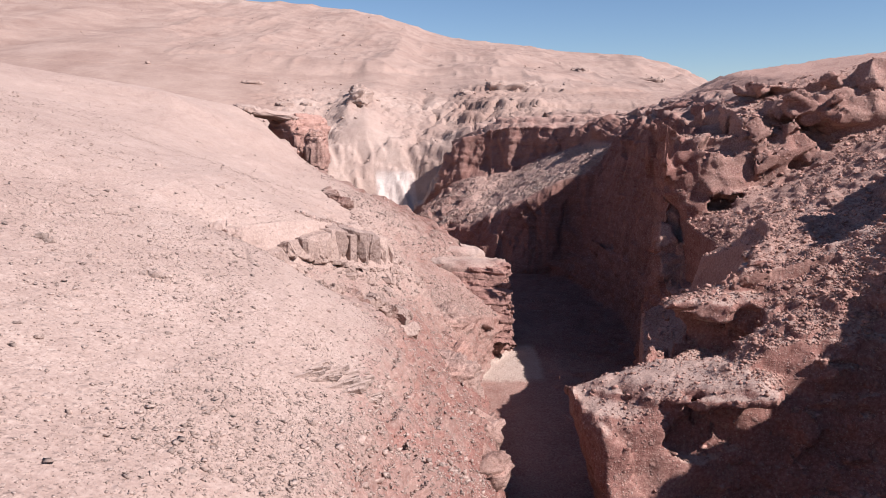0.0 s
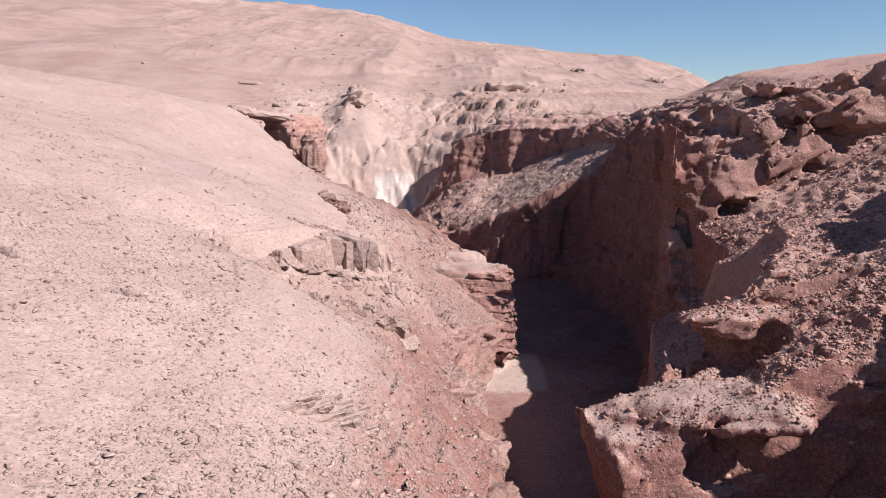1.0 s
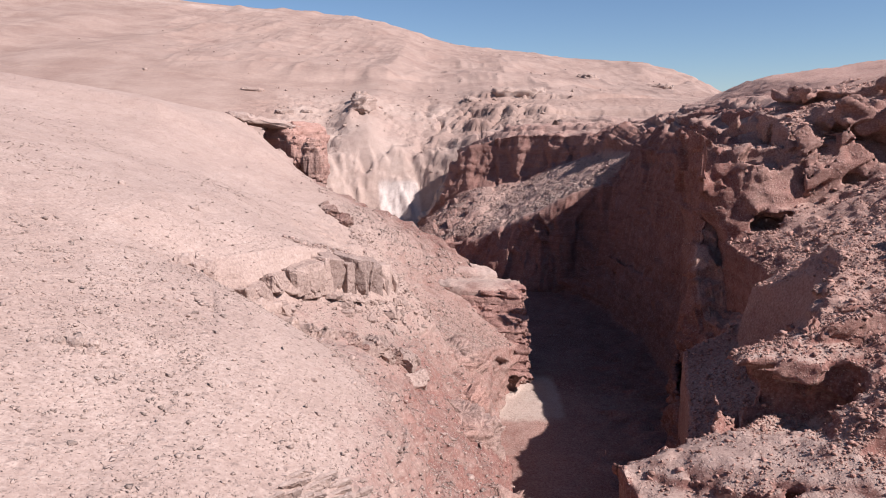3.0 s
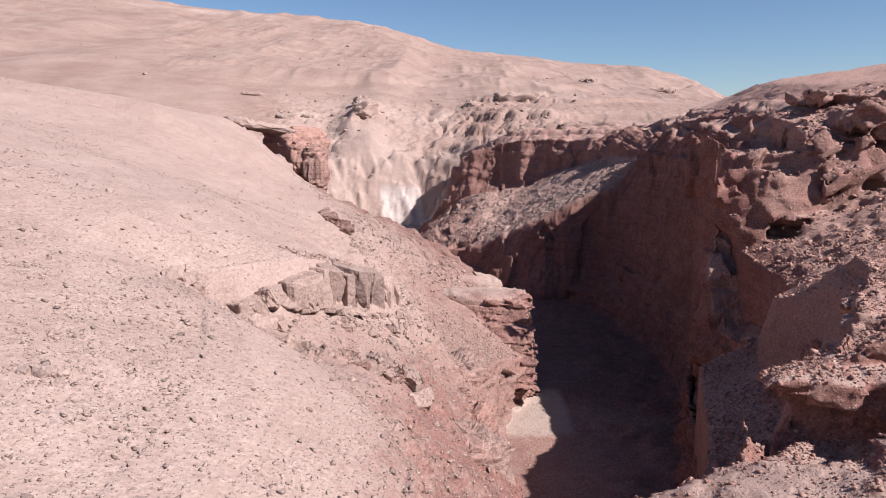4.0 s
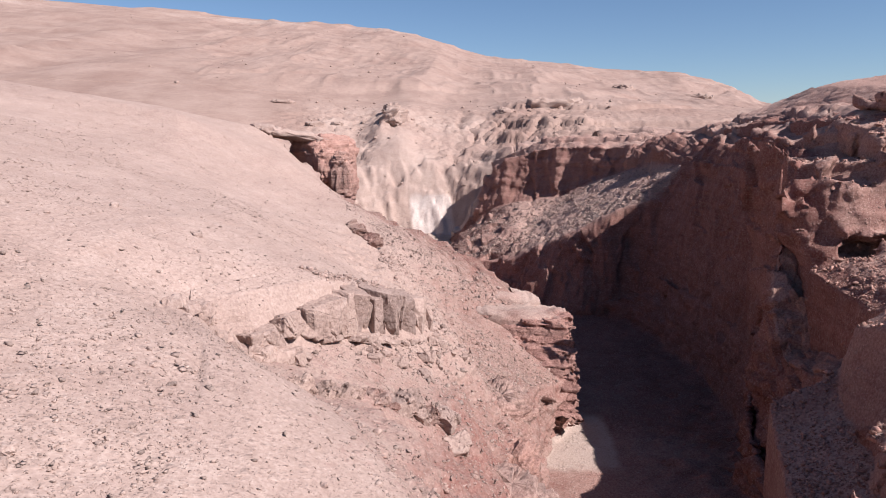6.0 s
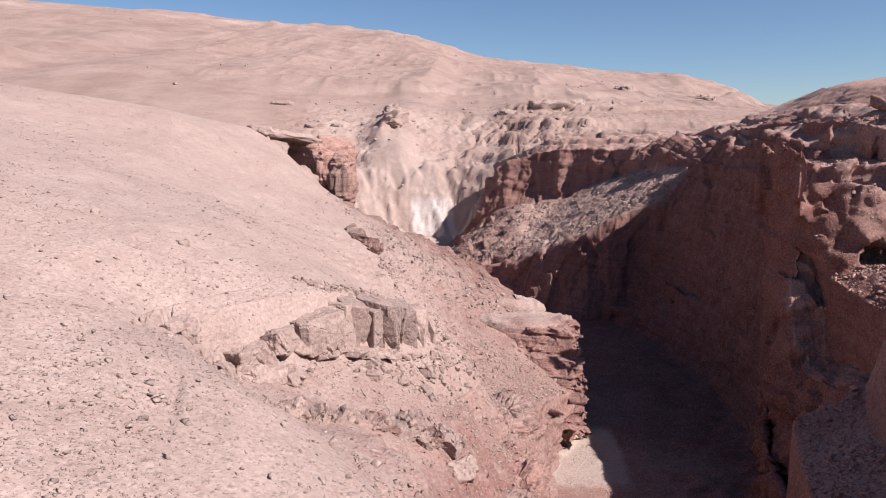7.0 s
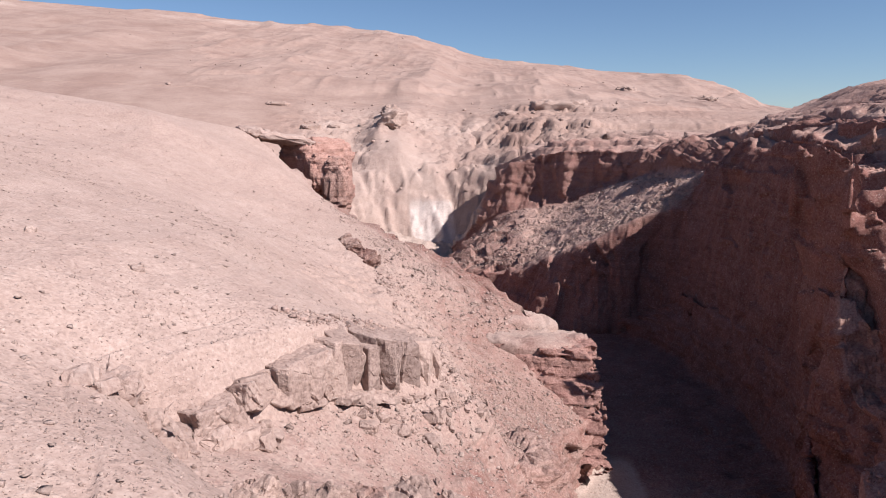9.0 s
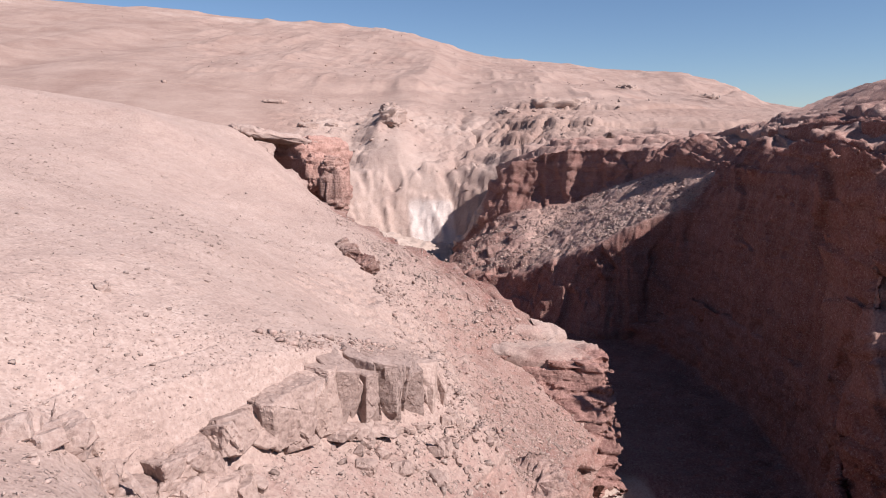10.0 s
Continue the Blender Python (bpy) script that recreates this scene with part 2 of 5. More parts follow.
SLOPE_LOW = [(-80, -27, 34.5), (40, -27, 33.8), (58, -27, 33.9), (70, -27, 34.4), (90, -27, 33), (124, -29, 28.6), (142, -32, 30.5), (150, -38, 35.5), (158, -46, 40), (165, -56, 44), (175, -70, 44), (220, -80, 33), (300, -75, 20)]
RISER_TOP = [(-80, -10, 28.5), (40, -10, 28), (55, -14, 29.4), (58, -17, 30), (61, -19.5, 30.2), (65, -20.6, 29.9), (67, -19.4, 30), (70, -17.9, 29.8), (75, -15.2, 29.4), (80, -12.6, 28), (86, -8.6, 25.2), (95, -8.5, 22), (105, -9, 20.5), (120, -14, 22.6), (130, -16, 24), (142, -25, 28), (150, -32, 31.5), (158, -41, 37.5), (165, -51, 43), (175, -64, 42), (220, -75, 30), (300, -68, 16)]
RISER_FOOT = [(-80, -6, 27), (35, -4.5, 25.3), (46, -4, 25.2), (54, -8.5, 26.4), (58, -11, 26.2), (61, -14.5, 25.9), (63, -17.2, 26.3), (65, -18.6, 26.6), (67, -17, 26), (70, -15.2, 25.4), (75, -12.6, 24.3), (80, -9.4, 22.8), (86, -6, 21.2), (95, -5.5, 18.5), (105, -6, 17), (120, -10.5, 19.8), (126, -7, 19.4), (131, -9.5, 21.8), (137, -15, 24.6), (142, -21, 26.4), (150, -29, 29.5), (158, -38, 35.5), (165, -48, 41.5), (175, -61, 40), (220, -72, 27), (300, -64, 12)]
LEFT_RIM = [(-80, 2, 18), (20, 2.5, 18), (43, 3, 17), (50, 3.4, 15.6), (60, 2.8, 13.4), (70, 2.4, 12.5), (80, 2, 12), (92, 2.5, 12), (100, 4, 10.4), (106, 6, 9), (112, 9, 7), (116, 10.8, 7), (121, 11.3, 9), (124, 9, 11.5), (127, 4.6, 15.6), (128.5, 1, 18), (131, -3.4, 20.2), (134, -7.4, 22), (137, -11, 23.2), (142, -17, 25), (150, -26, 27.5), (158, -33, 28), (165, -43, 32), (175, -55, 34), (220, -60, 22), (300, -55, 8)]
BOWL = [(-80, -2, 23), (35, -2.2, 23), (46, -2, 22.8), (54, -4, 22.8), (60, -7.5, 24), (64, -9.8, 24), (68, -7.6, 21.6), (75, -5, 19.5), (80, -4, 18.3), (86, -3, 17.6), (93, -3.7, 16), (100, -2, 14.5), (105, -2.5, 14.3), (112, -1, 13.6), (118, -5, 15.5), (122, -3, 15.3), (126, -2, 17.2), (131, -6.5, 21), (137, -13, 24), (142, -19, 25.7), (150, -27.5, 28.5), (158, -36, 33), (165, -46, 38), (175, -58, 37.5), (220, -67, 25), (300, -60, 10)]
LEFT_FOOT = [(-80, 5, 0), (43, 5, 0), (60, 6, 0), (70, 6.2, 0), (85, 5.2, 0), (101, 5.2, -0.5), (108, 7.6, 0), (112, 10.2, 0), (117, 12, 0.3), (122, 13.2, 0), (126, 12, 0), (132, 7, 0), (142, -6, 0), (150, -14, 0), (160, -22, 0), (175, -33, 0), (220, -36, 0), (262, -20, -1), (300, -20, 0)]
RIGHT_FOOT = [(-80, 9, 0), (45, 9.5, 0), (55, 10.5, 0), (62, 16, 0), (75, 22, 0), (90, 26, 0), (100, 29, 0), (110, 33, 0), (120, 35.5, -1), (140, 37, -1), (155, 35, -1.4), (170, 33, -1), (183, 20, 0), (200, 9, 1), (220, 0, 3), (240, -8, 2), (262, -14, -1), (300, -14, 0)]
BENCH_FRONT = [(-80, 15, 10), (34, 14, 5), (40, 13, 7.5), (43, 12.5, 10), (45.2, 12.2, 13.5), (46.8, 11.8, 17.2), (48.5, 11, 18.3), (52, 10.3, 18.8), (54.6, 10, 19.2), (56.4, 14, 18.5), (58, 21, 19), (60, 23.5, 20), (66, 28.5, 24), (75, 33, 26.5), (82, 32, 24.3), (90, 33, 22), (99, 33.2, 19.8), (103, 33.2, 24), (106, 34, 29), (110, 37.5, 36.5), (114, 42, 39.5), (120, 44, 40.5), (150, 45, 40), (165, 46, 39.5), (176, 46, 36), (180, 34, 12), (183, 22, 3), (195, 10, 9), (202, 8.5, 10), (209, 7, 11.2), (216, 5.5, 12.2), (225, 3, 13.4), (235, 0, 14.8), (245, -3, 15.9), (252, -4, 15), (262, -8, 10), (300, -12, 2)]
BENCH_MID = [(-80, 22, 12), (34, 20, 6), (40, 20, 7.5), (43, 19, 9.5), (45.2, 17, 13), (46.6, 15.5, 18.4), (48.5, 17, 19.9), (50.5, 20, 20.6), (52.8, 20.4, 20.6), (55, 18.4, 19.8), (56.6, 19.6, 19.6), (59, 24, 21.5), (66, 29, 25), (75, 33.5, 27), (82, 33, 24.6), (90, 34.5, 22.8), (99, 35, 20.5), (103, 35, 25), (106, 35.5, 30), (110, 38, 37), (114, 42.5, 39.8), (120, 44.5, 40.6), (150, 45.5, 40.2), (165, 46.3, 39.7), (176, 46.2, 36.2), (180, 40, 14), (183, 30, 3), (195, 12, 7), (202, 13, 11), (209, 20, 14.5), (216, 23, 16.4), (225, 20, 17.5), (235, 16, 18.5), (245, 12, 19.5), (252, 6, 19.5), (262, -5, 13), (300, -11, 3)]
BENCH_STEP = [(-80, 25, 14), (34, 26, 8), (40, 26, 9), (43, 26, 10), (45.0, 25.5, 12.5), (46.4, 24, 19.6), (48.4, 24.4, 23.9), (50, 24, 23.7), (52.8, 23.2, 23.6), (55.6, 18.6, 24.4), (57, 20.2, 25), (59, 25, 25.4), (66, 30, 26.2), (75, 35.3, 29), (82, 35, 26), (90, 38, 25), (99, 38, 23), (103, 38, 28), (106, 38, 33), (110, 39, 37.5), (114, 43, 40), (120, 45, 40.8), (150, 46, 40.5), (165, 46.8, 40), (176, 46.5, 36.5), (180, 46, 16), (183, 40, 6), (195, 35, 3), (202, 24, 6), (209, 33, 9), (216, 38, 16.5), (225, 44, 23.2), (235, 40, 24.3), (245, 32, 24.3), (252, 20, 22.9), (262, 1, 17), (300, -9.5, 4)]
BENCH_BACK = [(-80, 29, 14), (28, 30.5, 15), (35, 32, 16.5), (40, 33, 18.5), (45, 32.6, 21.5), (48, 32, 25), (50.5, 31.6, 27.2), (53, 33, 28.4), (59, 34.5, 29.5), (66, 42, 29), (75, 48, 31), (82, 52, 31), (88, 52, 32.5), (96, 53, 30), (99, 52, 29.5), (102, 48, 31), (105, 46, 36), (108, 46, 40.5), (114, 46, 41.4), (120, 46.5, 41.4), (150, 47.5, 41), (165, 48, 40.6), (176, 47.5, 37.5), (180, 46.5, 18), (183, 45, 10), (195, 49, 10), (202, 54, 13), (209, 59, 18), (216, 64, 24.5), (225, 68, 30), (235, 68, 31.5), (240, 60, 30), (245, 50, 28.5), (252, 37.5, 26.5), (258, 26, 24), (262, 14, 21), (300, -8, 6)]
UPPER_LIP = [(-80, 32, 36), (28, 35, 36), (42, 42, 37), (60, 47, 38), (85, 60, 37.5), (95, 63, 37), (100, 58, 33), (105, 52, 37.5), (110, 50.5, 42.7), (120, 48.5, 42.6), (150, 50, 42.5), (165, 49.5, 41.8), (176, 49.5, 40), (180, 47.5, 39.5), (183, 46, 39.8), (195, 49.8, 40.2), (202, 54.5, 40), (209, 58.5, 39.8), (216, 63, 39.2), (225, 66.5, 38.4), (235, 66, 37), (240, 58.5, 37), (245, 48.5, 37.2), (252, 36, 37.2), (258, 24.5, 36), (262, 13, 35), (280, -3, 24), (300, -7, 20)]
RIGHT_RIM = [(-80, 36, 42), (28, 40, 42), (35, 46, 42.5), (42, 52, 43), (60, 55, 44.5), (73, 57, 42), (85, 65, 41), (93, 70, 40.5), (97, 66, 37), (100, 63, 34), (103, 60, 35), (105.5, 57, 38), (107.5, 55.5, 42), (111, 55, 44.3), (116, 52, 43.4), (130, 53, 44), (152, 55, 43.7), (165, 52, 42.9), (176, 54, 42), (183, 51, 42.2), (195, 54, 42), (202, 59, 41.8), (209, 63, 41.4), (216, 68, 41), (225, 72, 40.4), (235, 72, 39.8), (240, 64, 39.8), (245, 54.5, 39.8), (252, 42.5, 39.8), (258, 31, 39.8), (262, 19, 40), (280, 4, 33), (300, -4, 28)]
SHELF = [(-80, 60, 48), (95, 78, 49), (104, 66, 47), (110, 62, 46.8), (150, 63, 48.9), (170, 69.5, 50.7), (190, 76, 51), (205, 79, 46.5), (225, 84, 42.5), (240, 82, 42), (255, 62, 41), (280, 30, 39), (300, 20, 35)]
PLATEAU = [(-80, 90, 51), (95, 100, 54), (110, 94, 53.5), (150, 93, 54), (180, 95, 54), (205, 98, 48), (240, 98, 43), (280, 70, 41), (300, 60, 39)]
lines = [[(-80, -500, 120), (150, -500, 90), (300, -400, 50)], HILL, SLOPE_HIGH, SLOPE_MID, SLOPE_LOW, RISER_TOP, RISER_FOOT, BOWL, LEFT_RIM, LEFT_FOOT,
         RIGHT_FOOT, BENCH_FRONT, BENCH_MID, BENCH_STEP, BENCH_BACK, UPPER_LIP, RIGHT_RIM, SHELF, PLATEAU, [(-80, 420, 60), (180, 420, 55), (300, 420, 35)]]
cells = [10, 24, 60, 80, 80, 26, 34, 40, 50, 26, 76, 34, 26, 44, 40, 36, 30, 24, 14]
redness_at = [0, 0.1, 0.12, 0.12, 0.07, 0.12, 0.28, 0.43, 0.56, 0.55, 0.95, 0.75, 0.8, 0.75, 0.8, 0.8, 0.55, 0.25, 0.15, 0]
ys = np.concatenate([np.arange(-80, 24, 4.0), np.arange(24, 40, 0.4), np.arange(40, 61, 0.22), np.arange(61, 97, 0.4), np.arange(97, 116, 0.15), np.arange(116, 130, 0.4), np.arange(130, 190, 0.8), np.arange(190, 238, 1.2), np.arange(238, 264, 0.45), np.arange(264, 300.1, 1.4)])
stations = np.stack([np.insert(curve(k, ys), 1, ys, -1) for k in lines], 1)
cols, red = [], []
for j, n in enumerate(cells):
    s = (np.arange(n) / n)[None, :, None]
    cols.append(stations[:, j:j + 1] * (1 - s) + stations[:, j + 1:j + 2] * s)
    red.append(redness_at[j] * (1 - s[..., 0]) + redness_at[j + 1] * s[..., 0] + 0 * ys[:, None])
cols.append(stations[:, -1:])
red.append(np.full((len(ys), 1), redness_at[-1]))
P, redness = np.concatenate(cols, 1), np.concatenate(red, 1)
# across the gorge the sheet runs on below the rock bodies that stand on it
under = np.zeros(P.shape[1])
under[sum(cells[:10]) + 24:sum(cells[:15])] = 1
deep = np.zeros(P.shape[1])
deep[sum(cells[:10]) + 8:sum(cells[:16]) + 8] = 1
deep = deep * np.clip((np.arange(P.shape[1]) - sum(cells[:10]) - 8) / 24, 0, 1)
P[..., 2] -= (5 + 9 * smooth(-P[..., 1], -66, -58)) * under[None] * smooth(P[..., 1], 34, 40) * smooth(-P[..., 1], -180, -170) + 14 * deep[None] * smooth(P[..., 1], 168, 182)
# even out the kinks along the lines a little
for _ in range(2):
    P[:, 1:-1] = 0.25 * P[:, :-2] + 0.5 * P[:, 1:-1] + 0.25 * P[:, 2:]
# the rim at the gorge's head is broken
rim = np.zeros(P.shape[1])
rim[sum(cells[:14]):sum(cells[:16]) + 6] = 1
rim = rim[None] * smooth(P[..., 1], 180, 195)
P = P + rim[..., None] * np.stack([2.6 * fbm(P[..., 0], P[..., 1], 0.6 * P[..., 2], 9, 4, 75), 0 * rim, 1.8 * fbm(P[..., 0], P[..., 1], 0, 8, 4, 77)], -1)
N = grid_normals(P)
bench = np.zeros_like(redness)
bench[:, sum(cells[:11]):sum(cells[:14]) + 10] = 1
redness = redness - 0.32 * bench * smooth(P[..., 1], 172, 192) * smooth(P[..., 2] - 0.24 * P[..., 0] - 0.2 * P[..., 1], -37.5, -34.5)
redness = redness - 0.3 * smooth(P[..., 1], 150, 200) * smooth(P[..., 2], 36, 40)
shoulder = smooth(P[..., 1], 92, 104) * smooth(-P[..., 1], -150, -138) * smooth(P[..., 0], -26, -16) * smooth(-P[..., 0], 0, 4)
redness = redness + 0.08 * shoulder + 0.16 * smooth(-P[..., 1], -86, -74) * smooth(P[..., 0], -6.5, -3.5) * smooth(-P[..., 0], -6, -4)
steep = smooth(1 - np.abs(N[..., 2]), 0.12, 0.45)
X, Y, Z = P[..., 0], P[..., 1], P[..., 2]
bed_z = Z + 2.2 * fbm(X, Y, Z, 22, 3, 5) + 0.05 * X * smooth(X, 20, 60)
patch = smooth(fbm(X, Y, Z, 13, 3, 6), -0.25, 0.35)
right = smooth(X, 8, 30)
left = 1 - smooth(X, 8, 16)
warp = 0.9 * fbm(X, Y, Z, 3.0, 3, 71)
rough = (1.4 * fbm(X, Y, Z, 11, 5, 1, 0.55) + 0.5 * fbm(X, Y, Z, 4.5, 5, 2, 0.6, True) + 0.2 * fbm(X, Y, Z, 1.3, 3, 7, 0.6, True)
         + 0.9 * fracture(X + warp, Y + warp, 1.5 * Z + warp, 4.2, 81) + 0.5 * fracture(X + warp, Y - warp, 1.4 * Z, 1.7, 85)
         + patch * (1 - 0.7 * smooth(Y, 185, 200)) * (0.6 * strata(bed_z, 2.3, 3) + 0.35 * left * strata(bed_z, 0.8, 4)))
gully = 1.3 * fbm(X, Y, Z * 0.15, 7, 3, 8, 0.5, True) * np.maximum(left, smooth(Y, 112, 125))
talus = smooth(fbm(X, Y, 1.6 * Z, 10, 3, 73), -0.1, 0.2) * right * smooth(Y, 58, 70) * smooth(-Y, -118, -112)
rough = rough * (1 - 0.7 * talus) + right * smooth(Y, 58, 70) * smooth(-Y, -120, -112) * 1.3 * fracture(X + 2 * warp, Y + 2 * warp, 1.5 * Z, 7.5, 93, 1.0)
# across the gorge, sunward faces and level tops have their sunlit paleness painted in
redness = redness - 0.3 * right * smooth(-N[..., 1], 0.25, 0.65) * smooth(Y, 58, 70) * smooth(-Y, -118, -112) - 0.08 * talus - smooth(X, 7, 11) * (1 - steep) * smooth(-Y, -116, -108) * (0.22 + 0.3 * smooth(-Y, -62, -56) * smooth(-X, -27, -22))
tamed = 1 - 0.3 * right * smooth(-Y, -117, -108) * smooth(Y, 60, 90)
gentle = 0.5 * fbm(X, Y, Z, 22, 3, 11) + 0.2 * fbm(X, Y, Z, 3.0, 5, 12, 0.62)
rubble = (0.35 * fbm(X, Y, Z, 2.4, 5, 14, 0.65) + 0.6 * fbm(X, Y, Z, 6, 3, 15) + 0.45 * fracture(X, Y, Z, 2.4, 87) + 0.25 * fracture(X, Y, Z, 1.1, 89)) * (1 - 0.6 * smooth(Y, 44, 47) * smooth(-Y, -60, -57) * smooth(-X, -25, -21))
facing = right * smooth(-N[..., 0], 0.5, 0.8)
away = smooth(Y, 178, 200) * smooth(-Z, -36, -32)
off = steep * (rough * (0.8 + 0.6 * right) * tamed * (1 - 0.6 * facing * smooth(Y, 100, 112)) + 0.45 * gully) + (1 - steep) * (gentle + np.maximum(right * (1 - 0.65 * smooth(X, 50, 62)), 1.35 * away) * rubble)
off = off * np.where(Y < 130, 1, 1.25) + (1 - steep) * shoulder * 0.8 * rubble
riser = np.zeros_like(off)
riser[:, sum(cells[:5]) - 12:sum(cells[:6]) + 14] = 1
off = off * (1 - 0.85 * riser * smooth(Y, 18, 26) * smooth(-Y, -92, -86))
P = P + N * off[..., None]
bed_of = np.zeros_like(X)
bed_of[:, sum(cells[:9]) - 3:sum(cells[:10]) + 3] = 1
# the bed's sunlit patch beside the ledge is painted paler than the rest
pale = np.maximum(smooth(Y, 205, 250) * smooth(-X, 2, 16), bed_of * smooth(-Z, -2.0, -0.8) * smooth(-Y, -122, -114) * smooth(Y, 98, 106) * smooth(-X, -17.5, -14.5))
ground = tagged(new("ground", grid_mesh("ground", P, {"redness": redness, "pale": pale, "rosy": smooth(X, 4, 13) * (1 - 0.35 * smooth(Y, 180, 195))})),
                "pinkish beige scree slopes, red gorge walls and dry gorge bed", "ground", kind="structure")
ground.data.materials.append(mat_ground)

# ---- the rock across the gorge: benches and buttress as solid bodies ----


def solid_mesh(low, high, step, field):
    """The skin of a solid body: field(x, y, z) is negative inside it, within the box low to high, in cells of that size."""
    ax = [np.arange(a, b + step, step) for a, b in zip(low, high)]
    f = field(*ax)
    n = f.shape
    inside = f < 0
    cell = np.array([(n[1] - 1) * (n[2] - 1), n[2] - 1, 1])
    ids, spots, quads = [], [], []
    for axis in range(3):
        one, two = [slice(None)] * 3, [slice(None)] * 3
        one[axis], two[axis] = slice(0, -1), slice(1, None)
        cross = np.argwhere(inside[tuple(one)] != inside[tuple(two)])
        other = [k for k in range(3) if k != axis]
        keep = np.all([(cross[:, k] > 0) & (cross[:, k] < n[k] - 1) for k in other], axis=0)
        cross = cross[keep]
        a = f[tuple(cross.T)]
        nxt = cross.copy()
        nxt[:, axis] += 1
        b = f[tuple(nxt.T)]
        spot = cross.astype(float)
        spot[:, axis] += a / (a - b)
        corners = []
        for du, dv in ((-1, -1), (0, -1), (0, 0), (-1, 0)):
            c = cross.copy()
            c[:, other[0]] += du
            c[:, other[1]] += dv
            corners.append(c @ cell)
            ids.append(corners[-1])
            spots.append(spot)
        q = np.stack(corners, 1)
        flip = (a > 0) if axis != 1 else (a < 0)
        q[flip] = q[flip][:, ::-1]
        quads.append(q)
    ids, spots, quads = np.concatenate(ids), np.concatenate(spots), np.concatenate(quads)
    used, place = np.unique(ids, return_inverse=True)
    count = np.bincount(place)
    v = np.stack([np.bincount(place, spots[:, k]) / count for k in range(3)], 1) * step + np.array(low)
    quads = np.searchsorted(used, quads)
    nr = np.cross(v[quads[:, 2]] - v[quads[:, 0]], v[quads[:, 3]] - v[quads[:, 1]])
    return v, quads, nr


def skin(name, v, quads, values, material, label, category="", kind="structure", smooth_faces=True):
    me = bpy.data.meshes.new(name)
    me.vertices.add(len(v))
    me.vertices.foreach_set("co", v.reshape(-1).astype(np.float32))
    me.loops.add(quads.size)
    me.loops.foreach_set("vertex_index", quads.reshape(-1).astype(np.int32))
    me.polygons.add(len(quads))
    me.polygons.foreach_set("loop_start", np.arange(0, quads.size, 4, dtype=np.int32))
    me.polygons.foreach_set("use_smooth", np.full(len(quads), smooth_faces, dtype=bool))
    for key, w in values.items():
        me.attributes.new(key, "FLOAT", "POINT").data.foreach_set("value", w.astype(np.float32))
    me.update(calc_edges=True)
    me.materials.append(material)
    return tagged(new(name, me), label, category, kind=kind)


def base_height(x, y):
    """Height of the ground across the gorge over a grid of x and y, by the lines along the gorge."""
    k = np.array([np.interp(y, ys, np.arange(len(ys)))]).reshape(-1)
    i = np.clip(k.astype(int), 0, len(ys) - 2)
    t = (k - i)[:, None, None]
    st = stations[i] * (1 - t) + stations[i + 1] * t
    out = np.empty((len(x), len(y)))
    for j in range(len(y)):
        row = st[j, 9:19]
        order = np.argsort(row[:, 0])
        out[:, j] = np.interp(x, row[order, 0], row[order, 2])
    return out


def slab(x, y, z, outline, z0, tilt_x, tilt_y, thick, edge=0.6):
    """A flat bed of rock over a convex outline (counted clockwise or not), its top at z0 + tilt_x * x + tilt_y * y."""
    cx, cy = sum(p[0] for p in outline) / len(outline), sum(p[1] for p in outline) / len(outline)
    d = np.full(np.broadcast(x, y).shape, -99.0)
    for (ax, ay), (bx, by) in zip(outline, outline[1:] + outline[:1]):
        nx, ny = by - ay, ax - bx
        m = math.hypot(nx, ny)
        if (cx - ax) * nx + (cy - ay) * ny > 0:
            nx, ny = -nx, -ny
        d = np.maximum(d, ((x - ax) * nx + (y - ay) * ny) / m)
    top = z - (z0 + tilt_x * x + tilt_y * y)
    # the bed thins a little towards its rim
    return np.maximum(np.maximum(d, top + edge * smooth(d, -1.6, 0)), -(top + thick - edge * smooth(d, -2.5, 0)))


def hollow(x, y, z, at, half, turn=0.0, rise=0.0):
    c, s = math.cos(radians(turn)), math.sin(radians(turn))
    u, v, w = (x - at[0]) * c + (y - at[1]) * s, -(x - at[0]) * s + (y - at[1]) * c, z - at[2]
    w = w - rise * u
    r = np.sqrt((u / half[0]) ** 2 + (v / half[1]) ** 2 + (w / half[2]) ** 2)
    return (r - 1) * min(half)


